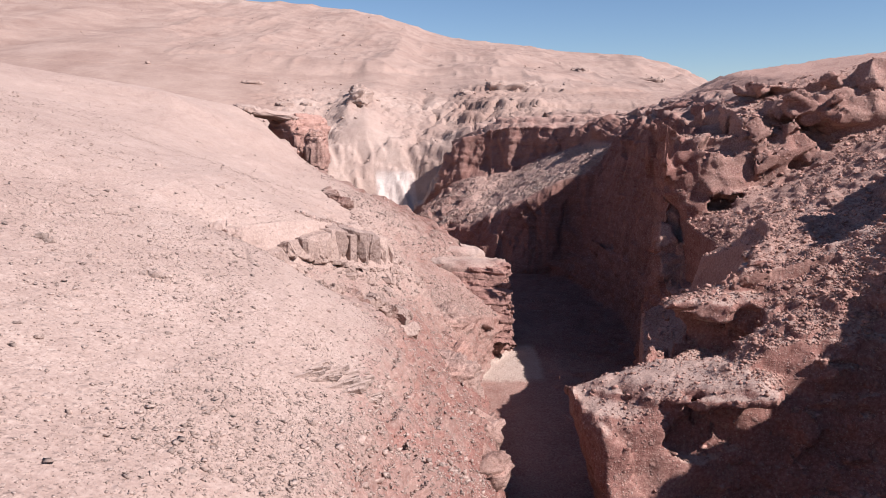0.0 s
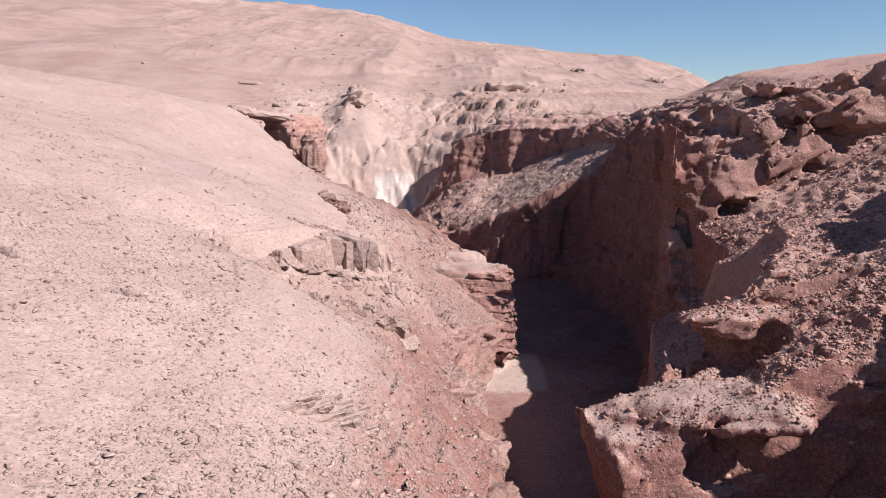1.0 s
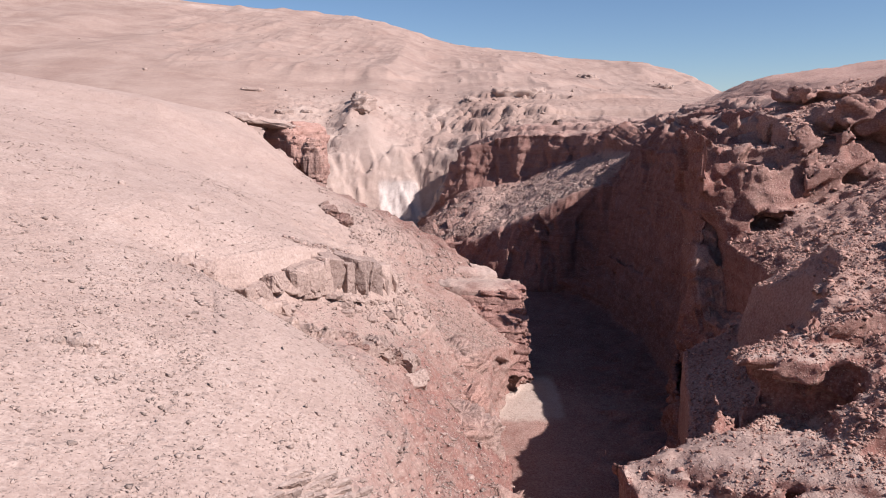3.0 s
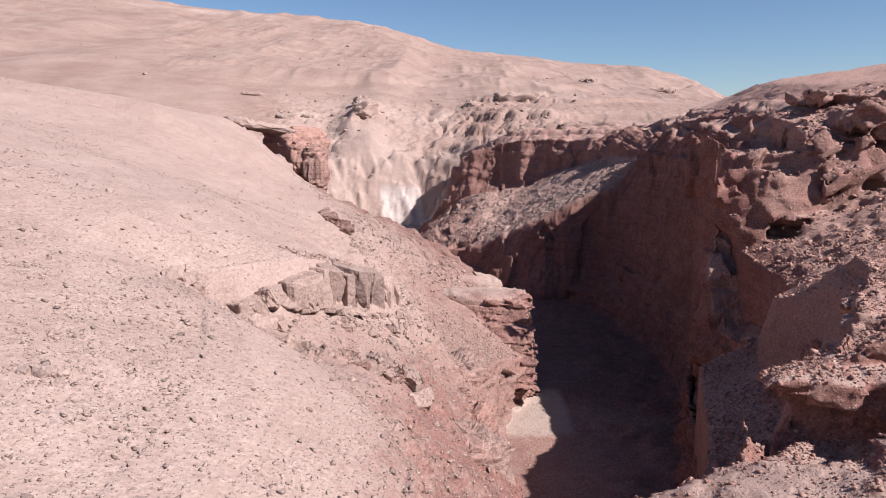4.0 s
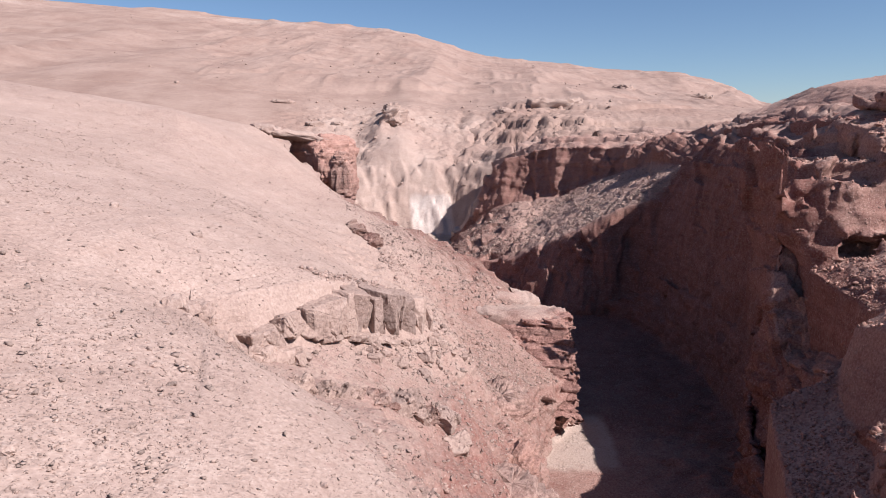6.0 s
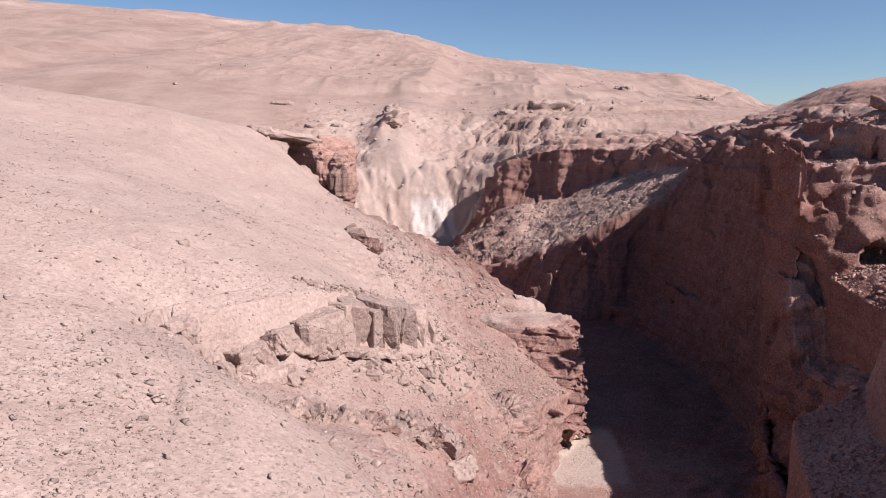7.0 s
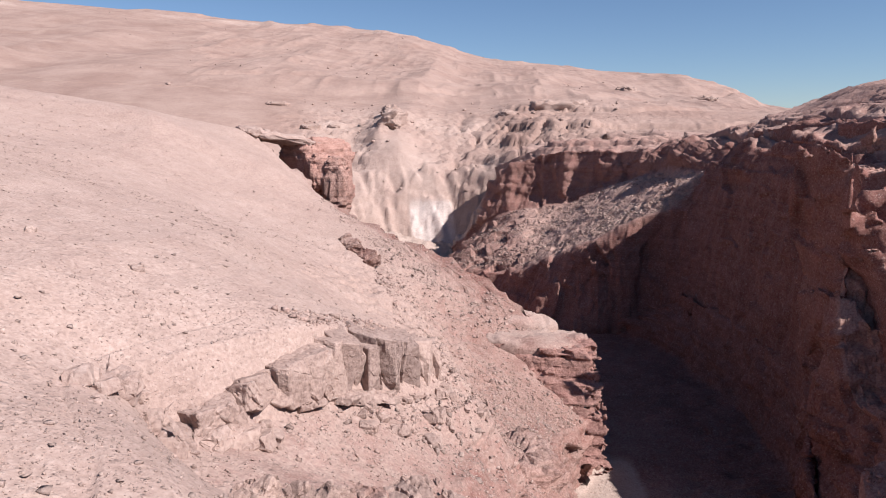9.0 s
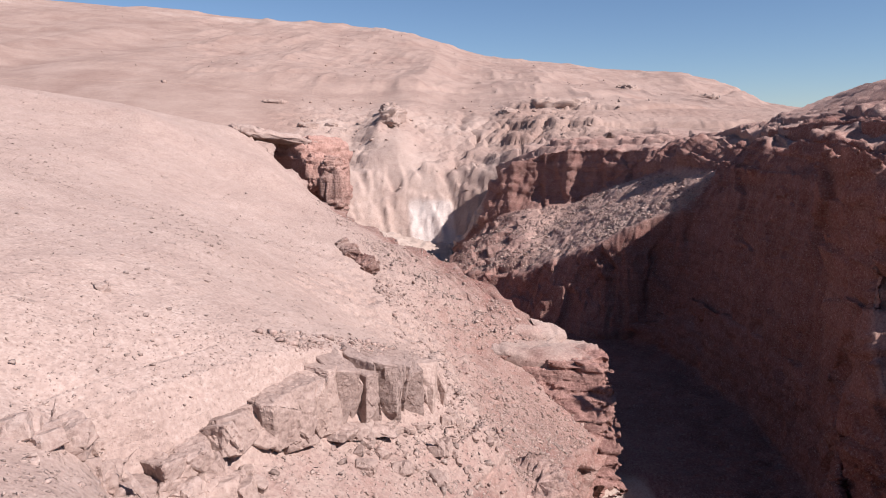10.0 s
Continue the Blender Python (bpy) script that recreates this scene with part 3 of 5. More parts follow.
def across(xs, ys_, zs):
    """The field of the benches and the buttress across the gorge."""
    h = base_height(xs, ys_)
    st = xs[1] - xs[0]
    gx, gy = np.gradient(h, st)
    lean = np.sqrt(1 + np.minimum(gx * gx + gy * gy, 30))
    x, y, z = xs[:, None, None], ys_[None, :, None], zs[None, None, :]
    f = (z - h[..., None]) / lean[..., None]
    # the buttress's own block, and the talus leaning on it
    f = np.minimum(f, np.maximum(np.maximum(36.2 + 0.07 * z - x, 0.92 * (97 + 0.41 * z - y)), np.maximum(z - 37.4, x - 56)) + 40 * smooth(-y, -98, -92))
    f = np.minimum(f, (z - (32.5 + 0.5 * (x - 51.5) + 0.05 * (y - 97.5))) * 0.85 + 3 * smooth(-y, -88, -80) + 3 * smooth(y, 103, 108))
    # the lower bench and the slab over it
    f = np.minimum(f, slab(x, y, z, [(9.8, 50), (10.2, 53.2), (14.5, 54.4), (18, 54.8), (23, 52.5), (25, 46.5), (22, 42.8), (18.6, 45.6), (14, 47.9)], 16.7, 0.25, 0.0, 1.5))
    f = np.maximum(f, 17.2 + 1.25 * (np.minimum(y, 64) - 55.3) - x - 60 * smooth(-y, -55.0, -54.4) - 60 * smooth(y, 60, 64))
    f = np.minimum(f, slab(x, y, z, [(17.4, 55.3), (21.5, 54.0), (25.5, 52.8), (29.5, 55), (31, 60.5), (24, 61), (19, 58.6)], 23.6, 0.085, 0.0, 1.15))
    # the buttress: its terrace, the lit wall over it and the overhanging mass
    f = np.maximum(f, -np.maximum(np.maximum(x - 46.2 - 0.1 * (y - 113), y - 124), 37.2 + 0.06 * (x - 40) - z))
    f = np.minimum(f, slab(x, y, z, [(49, 106), (55, 102.3), (63, 103.5), (72, 107), (74, 120), (50, 120)], 36.6, 0.085, 0.02, 3.4, 1.2))
    f = np.minimum(f, slab(x, y, z, [(51, 112.5), (58, 108.8), (68, 109.5), (80, 113), (80, 124), (52, 124)], 40.0, 0.06, 0.02, 1.3, 0.5))
    # the lower bench undercut on its gorge side
    f = np.maximum(f, 10.0 + 0.34 * np.maximum(18.6 - z, 0) - x - 30 * smooth(y, 57, 63))
    for at, half, turn, rise in (((55.5, 105.5, 35.9), (10.5, 6.0, 3.2), 5, 0.2), ((70, 107.5, 43.4), (17, 4.0, 1.5), 6, 0.06), ((42.2, 101.8, 28.6), (4.4, 5.0, 2.4), 0, 0.0),
                                 ((21.0, 54.6, 22.3), (5.0, 2.8, 1.7), -16, 0.05),
                                 ((19.6, 44.6, 18.4), (3.8, 2.8, 2.4), -30, 0.22)):
        f = np.maximum(f, -hollow(x, y, z, at, half, turn, rise))
    # below the talus the wall falls sheer to the gorge
    f = np.maximum(f, 36.2 + 0.06 * (y - 100) - x - 80 * smooth(-y, -85, -79) - 80 * smooth(z, 33, 38))
    # no floor: the gorge's bed is the ground's own
    f = np.maximum(f, 1.5 - h[..., None])
    slope = np.gradient(f, st)
    near = np.nonzero(np.abs(f) < (2.9 if st > 0.35 else 1.7))
    x, y, z = xs[near[0]], ys_[near[1]], zs[near[2]]
    level = slope[2][near] / np.sqrt(sum(g[near] ** 2 for g in slope) + 1e-6)
    wall = 1 - smooth(level, 0.6, 0.88)
    w = 0.7 * fbm(x, y, z, 4.0, 3, 71)
    bed_z = z - 0.085 * x + 1.2 * fbm(x, y, z, 18, 3, 5)
    front = smooth(y, 84, 92)
    push = (wall * ((0.6 + 0.9 * front) * fracture(x + w, y + w, 0.8 * z + w, 5.6, 81, 1.0) + front * (0.7 + 2.2 * fbm(x, y, 0.5 * z, 9, 4, 95)) + 0.5 * fracture(x + w, y - w, 1.2 * z, 2.1, 85) + 0.2 * strata(bed_z, 1.7, 3) + 0.9 * front * fbm(x, 0.5 * y, 0.25 * z, 6, 3, 8, 0.5, True))
            + (1 - wall) * (0.3 * fbm(x, y, z, 5, 4, 14, 0.6) + 0.35 * fracture(x, y, z, 2.2, 87) + 0.24 * fracture(x, y, z, 0.9, 89)))
    push = push + 0.1 * fracture(x, y, z, 0.62, 91)
    # the cliffs down to the gorge's bed are smoother
    calm = np.clip(smooth(x, 35.5, 38.5) + smooth(-y, -74, -66) + smooth(z, 25, 29), 0, 1)
    push = push * (0.2 + 0.8 * calm) - 0.3 * (1 - calm)
    f[near] -= push * (1 - 0.45 * smooth(-y, -62, -58) * smooth(-x, -27, -23))
    return f


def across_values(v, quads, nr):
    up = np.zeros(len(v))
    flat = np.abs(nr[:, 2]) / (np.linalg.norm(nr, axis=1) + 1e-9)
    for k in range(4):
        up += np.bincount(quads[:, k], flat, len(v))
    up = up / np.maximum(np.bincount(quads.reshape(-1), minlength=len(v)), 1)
    # lit tops and the shaded gorge side are put into the colour, besides dust
    dust_and_light = smooth(up, 0.68, 0.93)
    shaded_side = smooth(-v[:, 0], -40, -36) * smooth(v[:, 1], 84, 90)
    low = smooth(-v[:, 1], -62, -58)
    return {"redness": 0.5 + 0.4 * shaded_side - (0.36 - 0.3 * shaded_side) * dust_and_light + 0.15 * low * (1 - 2 * dust_and_light) + 0.18 * fbm(v[:, 0], v[:, 1], v[:, 2], 9, 3, 44), "rosy": 1 - 0.6 * dust_and_light * low, "pale": np.zeros(len(v))}


BENCH_SKIN = solid_mesh((8.2, 38, -1.5), (60, 83, 43), 0.32, across)
BUTTRESS_SKIN = solid_mesh((23.8, 82, -1.5), (82, 123.4, 49), 0.4, across)
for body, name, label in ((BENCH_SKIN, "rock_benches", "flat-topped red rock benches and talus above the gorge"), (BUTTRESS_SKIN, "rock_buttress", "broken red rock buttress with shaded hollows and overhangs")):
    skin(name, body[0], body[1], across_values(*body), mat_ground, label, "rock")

# ---- the shaded wall, the talus ramp and the broken rim at the gorge's head ----
# profiles across the wall: foot, lower edge of the ramp, its upper edge, rim, first terrace, plateau
PROFILES = [((36, 84, -3), (37.8, 84, 8), (39, 84, 11), (41, 85, 14), (48, 90, 17), (60, 92, 20)),
            ((38, 104, -3), (39.8, 104, 10), (41, 104, 15), (43, 106, 18), (50, 108, 21), (62, 110, 25)),
            ((38, 114, -3), (39.8, 114, 18), (41.8, 114, 30), (44, 115, 33.5), (50, 117, 36), (62, 118, 40)),
            ((36, 120, -3), (38.6, 120, 20), (40.6, 120, 33), (44.6, 120.5, 37.4), (50.5, 121.5, 43.2), (62, 121, 46.5)),
            ((36.5, 128, -3), (39.5, 128, 20), (41.5, 128, 34), (43, 128, 39.8), (53, 129, 43.8), (62, 129, 47)),
            ((37.5, 142, -3), (41, 142, 20), (43, 142, 35), (44.6, 142, 40.6), (54, 142, 44), (62, 142, 47.5)),
            ((37.5, 156, -3), (41, 156, 20), (43, 156, 33), (44.8, 157, 38), (55, 157, 43.6), (63, 157, 48.5)),
            ((36.5, 167, -3), (40.5, 168, 20), (43.5, 168, 33), (47, 168, 39.3), (54, 168, 43), (66, 168, 50)),
            ((33, 176, -3), (39, 177, 26), (44, 178, 33), (48.6, 177, 38.6), (54, 178, 42), (69, 178, 50.5)),
            ((27, 178, -3), (32, 180, 24.6), (46.5, 188, 33.5), (49.5, 186, 38.5), (55, 187, 42), (73, 187, 50.5)),
            ((19, 178, -3), (24, 183.5, 19.7), (46.5, 200, 33.2), (50.3, 200, 38.5), (56, 200, 41.9), (76, 200, 47.5)),
            ((11, 183, -3), (16.3, 190, 14.9), (44, 215, 32), (48.8, 219, 38), (58, 222, 41.2), (80, 222, 42.2)),
            ((6, 190, -3), (11, 196, 11.3), (38, 232, 29), (42, 233, 37), (52, 241, 40.3), (70, 252, 40.7)),
            ((1, 198, -3), (5.2, 204, 7.5), (23.6, 246, 21.5), (28, 248, 37.4), (36, 256, 40.2), (48, 266, 40)),
            ((-4, 205, -3), (0, 211, 6.5), (12, 252, 19), (16, 254, 37), (22, 264, 39.6), (32, 276, 39.5)),
            ((-10, 212, -2), (-6, 217, 4.5), (3, 257, 15.5), (6, 260, 31), (11, 270, 33.5), (20, 282, 34)),
            ((-14, 224, -2), (-11, 230, 3), (-5, 262, 9), (-3, 265, 15), (2, 273, 18), (8, 285, 19)),
            ((-17, 240, -2), (-14, 245, 1), (-12, 266, 2), (-11, 269, 5), (-8, 277, 6), (-3, 289, 8))]
prof = np.array(PROFILES, float)
along = np.concatenate([[0], np.cumsum(np.linalg.norm(np.diff(prof[:, 2:4].mean(1), axis=0), axis=1))])
run = np.arange(0, along[-1], 0.4)
bands = [curve(np.column_stack([along, prof[:, j]]), run) for j in range(prof.shape[1])]
counts, W, part_of = (46, 80, 36, 26, 30), [], []
for j, n in enumerate(counts):
    s = (np.arange(n) / n)[None, :, None]
    W.append(bands[j][:, None] * (1 - s) + bands[j + 1][:, None] * s)
    part_of.append(j + s[0, :, 0])
W.append(bands[-1][:, None])
part_of.append(np.array([5.0]))
W, part_of = np.concatenate(W, 1), np.concatenate(part_of)[None]
for _ in range(3):
    W[:, 1:-1] = 0.25 * W[:, :-2] + 0.5 * W[:, 1:-1] + 0.25 * W[:, 2:]
N2 = grid_normals(W)
X, Y, Z = W[..., 0], W[..., 1], W[..., 2]
opened = smooth(run, along[8] - 4, along[9] + 4)[:, None]
ramp_w = opened * smooth(part_of, 0.9, 1.12) * smooth(-part_of, -2.02, -1.9)
wall_w = (1 - ramp_w) * smooth(-part_of, -3.3, -3.0)
terrace = smooth(part_of, 2.9, 3.2)
w = 1.2 * fbm(X, Y, Z, 8, 3, 71)
bed_z = Z - 0.03 * X + 1.6 * fbm(X, Y, Z, 30, 3, 5)
flutes = fbm(X + 0.4 * w, Y + 0.4 * w, 0.18 * Z, 6.5, 4, 8, 0.55, True)
push = (wall_w * (1.3 * flutes + 0.8 * fracture(X + w, Y + w, 0.6 * Z, 7.5, 81) + 0.35 * fracture(X + w, Y - w, 1.2 * Z, 2.6, 85) + 0.25 * strata(bed_z, 2.6, 3) * smooth(part_of, 1.9, 2.4))
        + ramp_w * (0.9 * fbm(X, Y, Z, 9, 4, 14, 0.55) + 0.35 * fracture(X, Y, Z, 2.0, 87) + 1.6 * fracture(X + w, Y + w, Z, 6.0, 97) * smooth(-X, -22, -8))
        + terrace * (1.2 * strata(bed_z, 2.6, 13) + 0.9 * fracture(X + w, Y + w, 1.6 * Z, 8.0, 43) + 0.5 * fracture(X, Y, 1.6 * Z, 2.6, 45) + 1.4 * fbm(X, Y, Z, 14, 4, 38)) * (1 - 0.75 * smooth(part_of, 4.0, 4.5)))
# spurs and bays along the rim
push = push + 4.0 * fbm(X, Y, 0.12 * Z, 15, 3, 75) * smooth(part_of, 1.9, 2.3) * smooth(-part_of, -4.2, -3.2)
# within the buttress the wall only backs it
push = push * (0.15 + 0.85 * smooth(run, along[2], along[4])[:, None])
W = W + N2 * (push * smooth(part_of, 0.0, 0.15))[..., None]
# the far shaded wall is less red: haze and bounced light put into its colour
wall_red = 0.95 - 0.3 * opened * (1 - ramp_w) * (1 - terrace) - 0.86 * ramp_w * (1 - 0.5 * smooth(-X, -14, -4)) - 0.55 * terrace + 0.12 * fbm(X, Y, Z, 14, 3, 44)
far_wall = tagged(new("gorge_wall", grid_mesh("gorge_wall", W, {"redness": wall_red, "pale": 0.9 * smooth(run, along[16] - 10, along[16])[:, None] * smooth(part_of, 2.0, 2.6) + 0 * X, "rosy": 1.0 - 0.4 * terrace - 0.3 * ramp_w + 0 * X})),
                  "shaded red gorge wall with a talus ramp and a broken rim", "rock", kind="structure")
far_wall.data.materials.append(mat_ground)

# ---- the hills behind ----
# heights (x, z) of the gorge's head and the hills at growing distances y
HEAD = ((262, [(-900, 60), (-160, 40), (-90, 22), (-60, 2), (-30, -4), (-14, -4), (-6, -2), (10, 6), (30, 30), (120, 37), (900, 38)]),
        (284, [(-900, 60), (-160, 42), (-80, 20), (-58, 3), (-42, -3), (-28, -5), (-16, -5), (-7, -2), (8, 10), (30, 34), (120, 40), (900, 40)]),
        (299, [(-900, 60), (-160, 44), (-80, 28), (-60, 8), (-44, 2), (-31, -3), (-18, -4), (-9, 0), (6, 16), (30, 36), (120, 41), (900, 41)]),
        (307, [(-900, 61), (-160, 46), (-80, 32), (-58, 18), (-44, 13), (-31, 9), (-19, 12), (-9, 19), (7, 33), (30, 39), (120, 42), (900, 42)]),
        (313, [(-900, 61), (-160, 47), (-80, 35), (-58, 24), (-45, 22), (-33, 20), (-19, 21), (-9, 26), (8, 35), (30, 40), (120, 42), (900, 42)]),
        (322, [(-900, 62), (-160, 48), (-80, 38), (-58, 30), (-46, 34), (-38, 36), (-28, 31), (-15, 29), (-5, 34), (10, 38), (35, 41), (120, 43), (900, 43)]),
        (342, [(-900, 66), (-160, 54), (-80, 45), (-60, 41), (-48, 44), (-40, 44), (-28, 40), (-15, 38), (-5, 41), (12, 44), (40, 45), (120, 46), (900, 46)]),
        (385, [(-900, 80), (-170, 66), (-90, 58), (-60, 55), (-40, 57), (-20, 54), (0, 54), (25, 57), (60, 57), (130, 52), (900, 50)]))
SKYLINE = [(-900, 190), (-353, 154.3), (-291, 148), (-239, 142.8), (-164, 135.6), (-117, 131.6), (-90, 129.2), (-66, 125.5), (-40, 119), (-10, 109.4), (15, 103.6), (55, 100.4), (105, 93.2), (130, 91), (158, 90), (180, 84), (213, 72.8), (230, 65), (246, 60), (400, 50), (900, 50)]
us = np.concatenate([np.arange(-900, -240, 20.0), np.arange(-240, 250, 1.25), np.arange(250, 900.1, 20)])   # x at a distance of 600
fy = np.concatenate([np.arange(262, 400, 0.7), np.arange(400, 700, 2.5), np.arange(700, 1012, 5.0), np.arange(1012, 3400, 80.0)])
Xf = us[None] * np.maximum(fy, 380)[:, None] / 600
Yf = fy[:, None] + 0 * Xf
knots_y = [y for y, _ in HEAD] + [600, 1000, 1040, 3400]
levels = [np.stack([curve(k, Xf[i])[:, 0] for i in range(len(fy))]) for _, k in HEAD]
ray = curve(SKYLINE, us)[:, 0][None] + 0 * Xf
top = 40.7 + (ray - 40.7) * 1000 / 600
levels += [0.42 * levels[-1] + 0.58 * ray - 2, top, top - 3, 0 * top + 30]
Zf = np.zeros_like(Xf)
for a in range(len(knots_y) - 1):
    t = np.clip((Yf - knots_y[a]) / (knots_y[a + 1] - knots_y[a]), 0, 1)
    inside = (Yf >= knots_y[a]) & (Yf <= knots_y[a + 1])
    Zf = np.where(inside, levels[a] * (1 - t) + levels[a + 1] * t, Zf)
for _ in range(3):
    Zf[1:-1] = 0.25 * Zf[:-2] + 0.5 * Zf[1:-1] + 0.25 * Zf[2:]
mound = np.exp(-((Xf + 39) / 10.5) ** 4 - ((Yf - 325) / 13) ** 4)
cliff = smooth(Yf, 294, 300) * smooth(-Yf, -321, -314) * smooth(-np.abs(Xf + 27), -30, -22)
bad = smooth(-Yf, -400, -350) * smooth(-np.abs(Xf + 22), -88, -55)


def erode(z, cell, soft, rounds, pace):
    """Running water cuts gullies into the heights z: each round finds the way down from every cell and lowers the beds by their catchment."""
    rows, n = z.shape
    steps = [(-1, 0, 1.0), (1, 0, 1.0), (0, -1, 1.0), (0, 1, 1.0), (-1, -1, 1.414), (-1, 1, 1.414), (1, -1, 1.414), (1, 1, 1.414)]
    for _ in range(rounds):
        h = z.tolist()
        down = [[None] * n for _ in range(rows)]
        seen = [[False] * n for _ in range(rows)]
        low = float(z.min())
        queue, order = [[] for _ in range(int((float(z.max()) - low) * 40) + 2)], []
        for i in range(rows):
            for j in (range(n) if i in (0, rows - 1) else (0, n - 1)):
                queue[int((h[i][j] - low) * 40)].append((i, j))
                seen[i][j] = True
        for level in range(len(queue)):
            for i, j in queue[level]:
                order.append((i, j))
                for a, b, d in steps:
                    p, q = i + a, j + b
                    if 0 <= p < rows and 0 <= q < n and not seen[p][q]:
                        seen[p][q] = True
                        down[p][q] = (i, j, d)
                        queue[max(int((h[p][q] - low) * 40), level)].append((p, q))
        area = [[1.0] * n for _ in range(rows)]
        for i, j in reversed(order):
            if down[i][j]:
                p, q, d = down[i][j]
                area[p][q] += area[i][j]
        for i, j in order:
            if down[i][j]:
                p, q, d = down[i][j]
                f = pace * soft[i, j] * min(area[i][j], 900) ** 0.5 / (d * cell)
                if h[i][j] > h[p][q]:
                    h[i][j] = (h[i][j] + f * h[p][q]) / (1 + f)
        z = np.array(h)
    return z


wx, wy = Xf + 3 * fbm(Xf, Yf, 0, 14, 3, 31), Yf + 3 * fbm(Xf, Yf, 0, 14, 3, 32)
ex, ey = np.arange(-118, 70, 0.75), np.arange(262, 404, 0.75)
EX, EY = np.meshgrid(ex, ey)
rowwise = np.stack([np.interp(ex, Xf[i], Zf[i]) for i in range(len(fy)) if fy[i] < 405])
near_y = fy[fy < 405]
E0 = np.stack([np.interp(ey, near_y, rowwise[:, j]) for j in range(len(ex))], 1)
hard = np.exp(-((EX + 39) / 10.5) ** 4 - ((EY - 325) / 13) ** 4)
E0 = E0 + (1 - 0.9 * hard) * (6.5 * fbm(EX, EY, 0, 34, 3, 21, 0.5) + 1.0 * fracture(EX, EY, 0, 9.0, 23))
E1 = erode(E0, 0.75, (1 - 0.93 * hard) * (0.12 + 1.3 * smooth(fbm(EX, EY, 0, 20, 3, 25), -0.15, 0.35)), 6, 0.07)
E1 = np.maximum(E1, E0 - 10)
cut = np.stack([np.interp(ey, near_y, rowwise[:, j]) for j in range(len(ex))], 1)
cut = E1 - cut


def cut_at(x, y):
    u, v = np.clip((x - ex[0]) / 0.75, 0, len(ex) - 1.001), np.clip((y - ey[0]) / 0.75, 0, len(ey) - 1.001)
    i, j = v.astype(int), u.astype(int)
    a, b = v - i, u - j
    return (cut[i, j] * (1 - a) + cut[i + 1, j] * a) * (1 - b) + (cut[i, j + 1] * (1 - a) + cut[i + 1, j + 1] * a) * b


Zf = Zf + bad * smooth(Yf, 294, 304) * (0.12 + 0.88 * smooth(Xf, -22, -8) * smooth(Yf, 312, 325)) * cut_at(Xf, Yf)
Zf = Zf + bad * (1 - mound) * (0.8 * strata(Zf + 1.5 * fbm(Xf, Yf, 0, 25, 3, 39), 4.0, 14) + 1.0 * fracture(Xf + 1.5 * fbm(Xf, Yf, 0, 6, 2, 33), Yf, Zf, 5.0, 41) + 0.5 * fracture(Xf, Yf, Zf, 2.2, 47))


def hill_at(x, y):
    i = int(np.clip(np.searchsorted(fy, y), 0, len(fy) - 1))
    return float(np.interp(x, Xf[i], Zf[i]))


def crest(x0, y0, x1, y1, height, width):
    """A sharp ridge laid over the hills between two points."""
    dx, dy = x1 - x0, y1 - y0
    t = np.clip(((wx - x0) * dx + (wy - y0) * dy) / (dx * dx + dy * dy), 0, 1)
    return height * np.exp(-np.hypot(wx - x0 - t * dx, wy - y0 - t * dy) / width)


ruin = 1.2 * fbm(Xf, Yf, 0, 5, 3, 34)
Zf = Zf + cliff * (0.9 * fracture(Xf + ruin, 0.5 * Yf, 0.3 * Zf, 7.0, 51, 1.0) + 0.5 * fracture(Xf + ruin, 0.5 * Yf, 0.3 * Zf, 2.4, 53) + 2.2 * fbm(Xf + 0.5 * Yf, 0.3 * Yf, 0, 5, 4, 55, 0.6, True))
Zf = Zf + crest(-36, 309, -3, 330, 3.0, 2.6) + crest(-48, 335, -43, 368, 4.0, 5.0) + crest(-30, 312, -8, 318, 2.5, 2.4)
Zf = Zf + (1.8 * strata(Zf + 2 * fbm(Xf, Yf, 0, 30, 3, 37), 4.2, 12) + 2.0 * fracture(Xf, 0.6 * Yf, Zf, 8.0, 43) * smooth(-Yf, -360, -300)) * smooth(Xf, 0, 14) * smooth(-Yf, -440, -400) + 0.6 * fbm(Xf, Yf, 0, 5, 4, 38, 0.6, True) * smooth(Xf, 0, 14) * smooth(-Yf, -440, -400)
slope_far = smooth(Yf, 390, 450) * smooth(-Yf, -1000, -940)
Zf = Zf + slope_far * (9 * fbm(Xf, Yf * 0.45, 0, 95, 5, 22, 0.5, True) + 2.0 * strata(Zf + 8 * fbm(Xf, Yf, 0, 120, 3, 27), 13.0, 9) * smooth(fbm(Xf, Yf, 0, 110, 3, 26), 0.0, 0.4))
far_pale = 0.1 + 0.85 * smooth(-Yf, -410, -340) * smooth(-np.abs(Xf + 25), -75, -40) * (1 - 0.9 * smooth(Xf, -4, 12))
far_pale = far_pale + 0.9 * np.exp(-((Zf - 0.9 * top - 6 * fbm(Xf, Yf, 0, 150, 2, 29)) / 5) ** 2) * slope_far * smooth(-Xf, 20, 110) * smooth(fbm(Xf, Yf, 0, 60, 3, 28), -0.15, 0.2)
chalk = cliff * smooth(-np.abs(Xf + 22 + 0.15 * (Zf - 6)), -11, -7) * smooth(-Zf, -19, -14)
far_pale = far_pale * (1 - chalk)
hills = tagged(new("ground_hills", grid_mesh("hills", np.stack([Xf, Yf, Zf], -1), {"redness": far_pale, "rosy": chalk, "pale": 0.75 * smooth(Xf, -4, 14) * smooth(-Yf, -350, -290)})),
               "bare pale pink desert hills with eroded tan gullies", "hills", kind="structure")
hills.data.materials.append(mat_far)


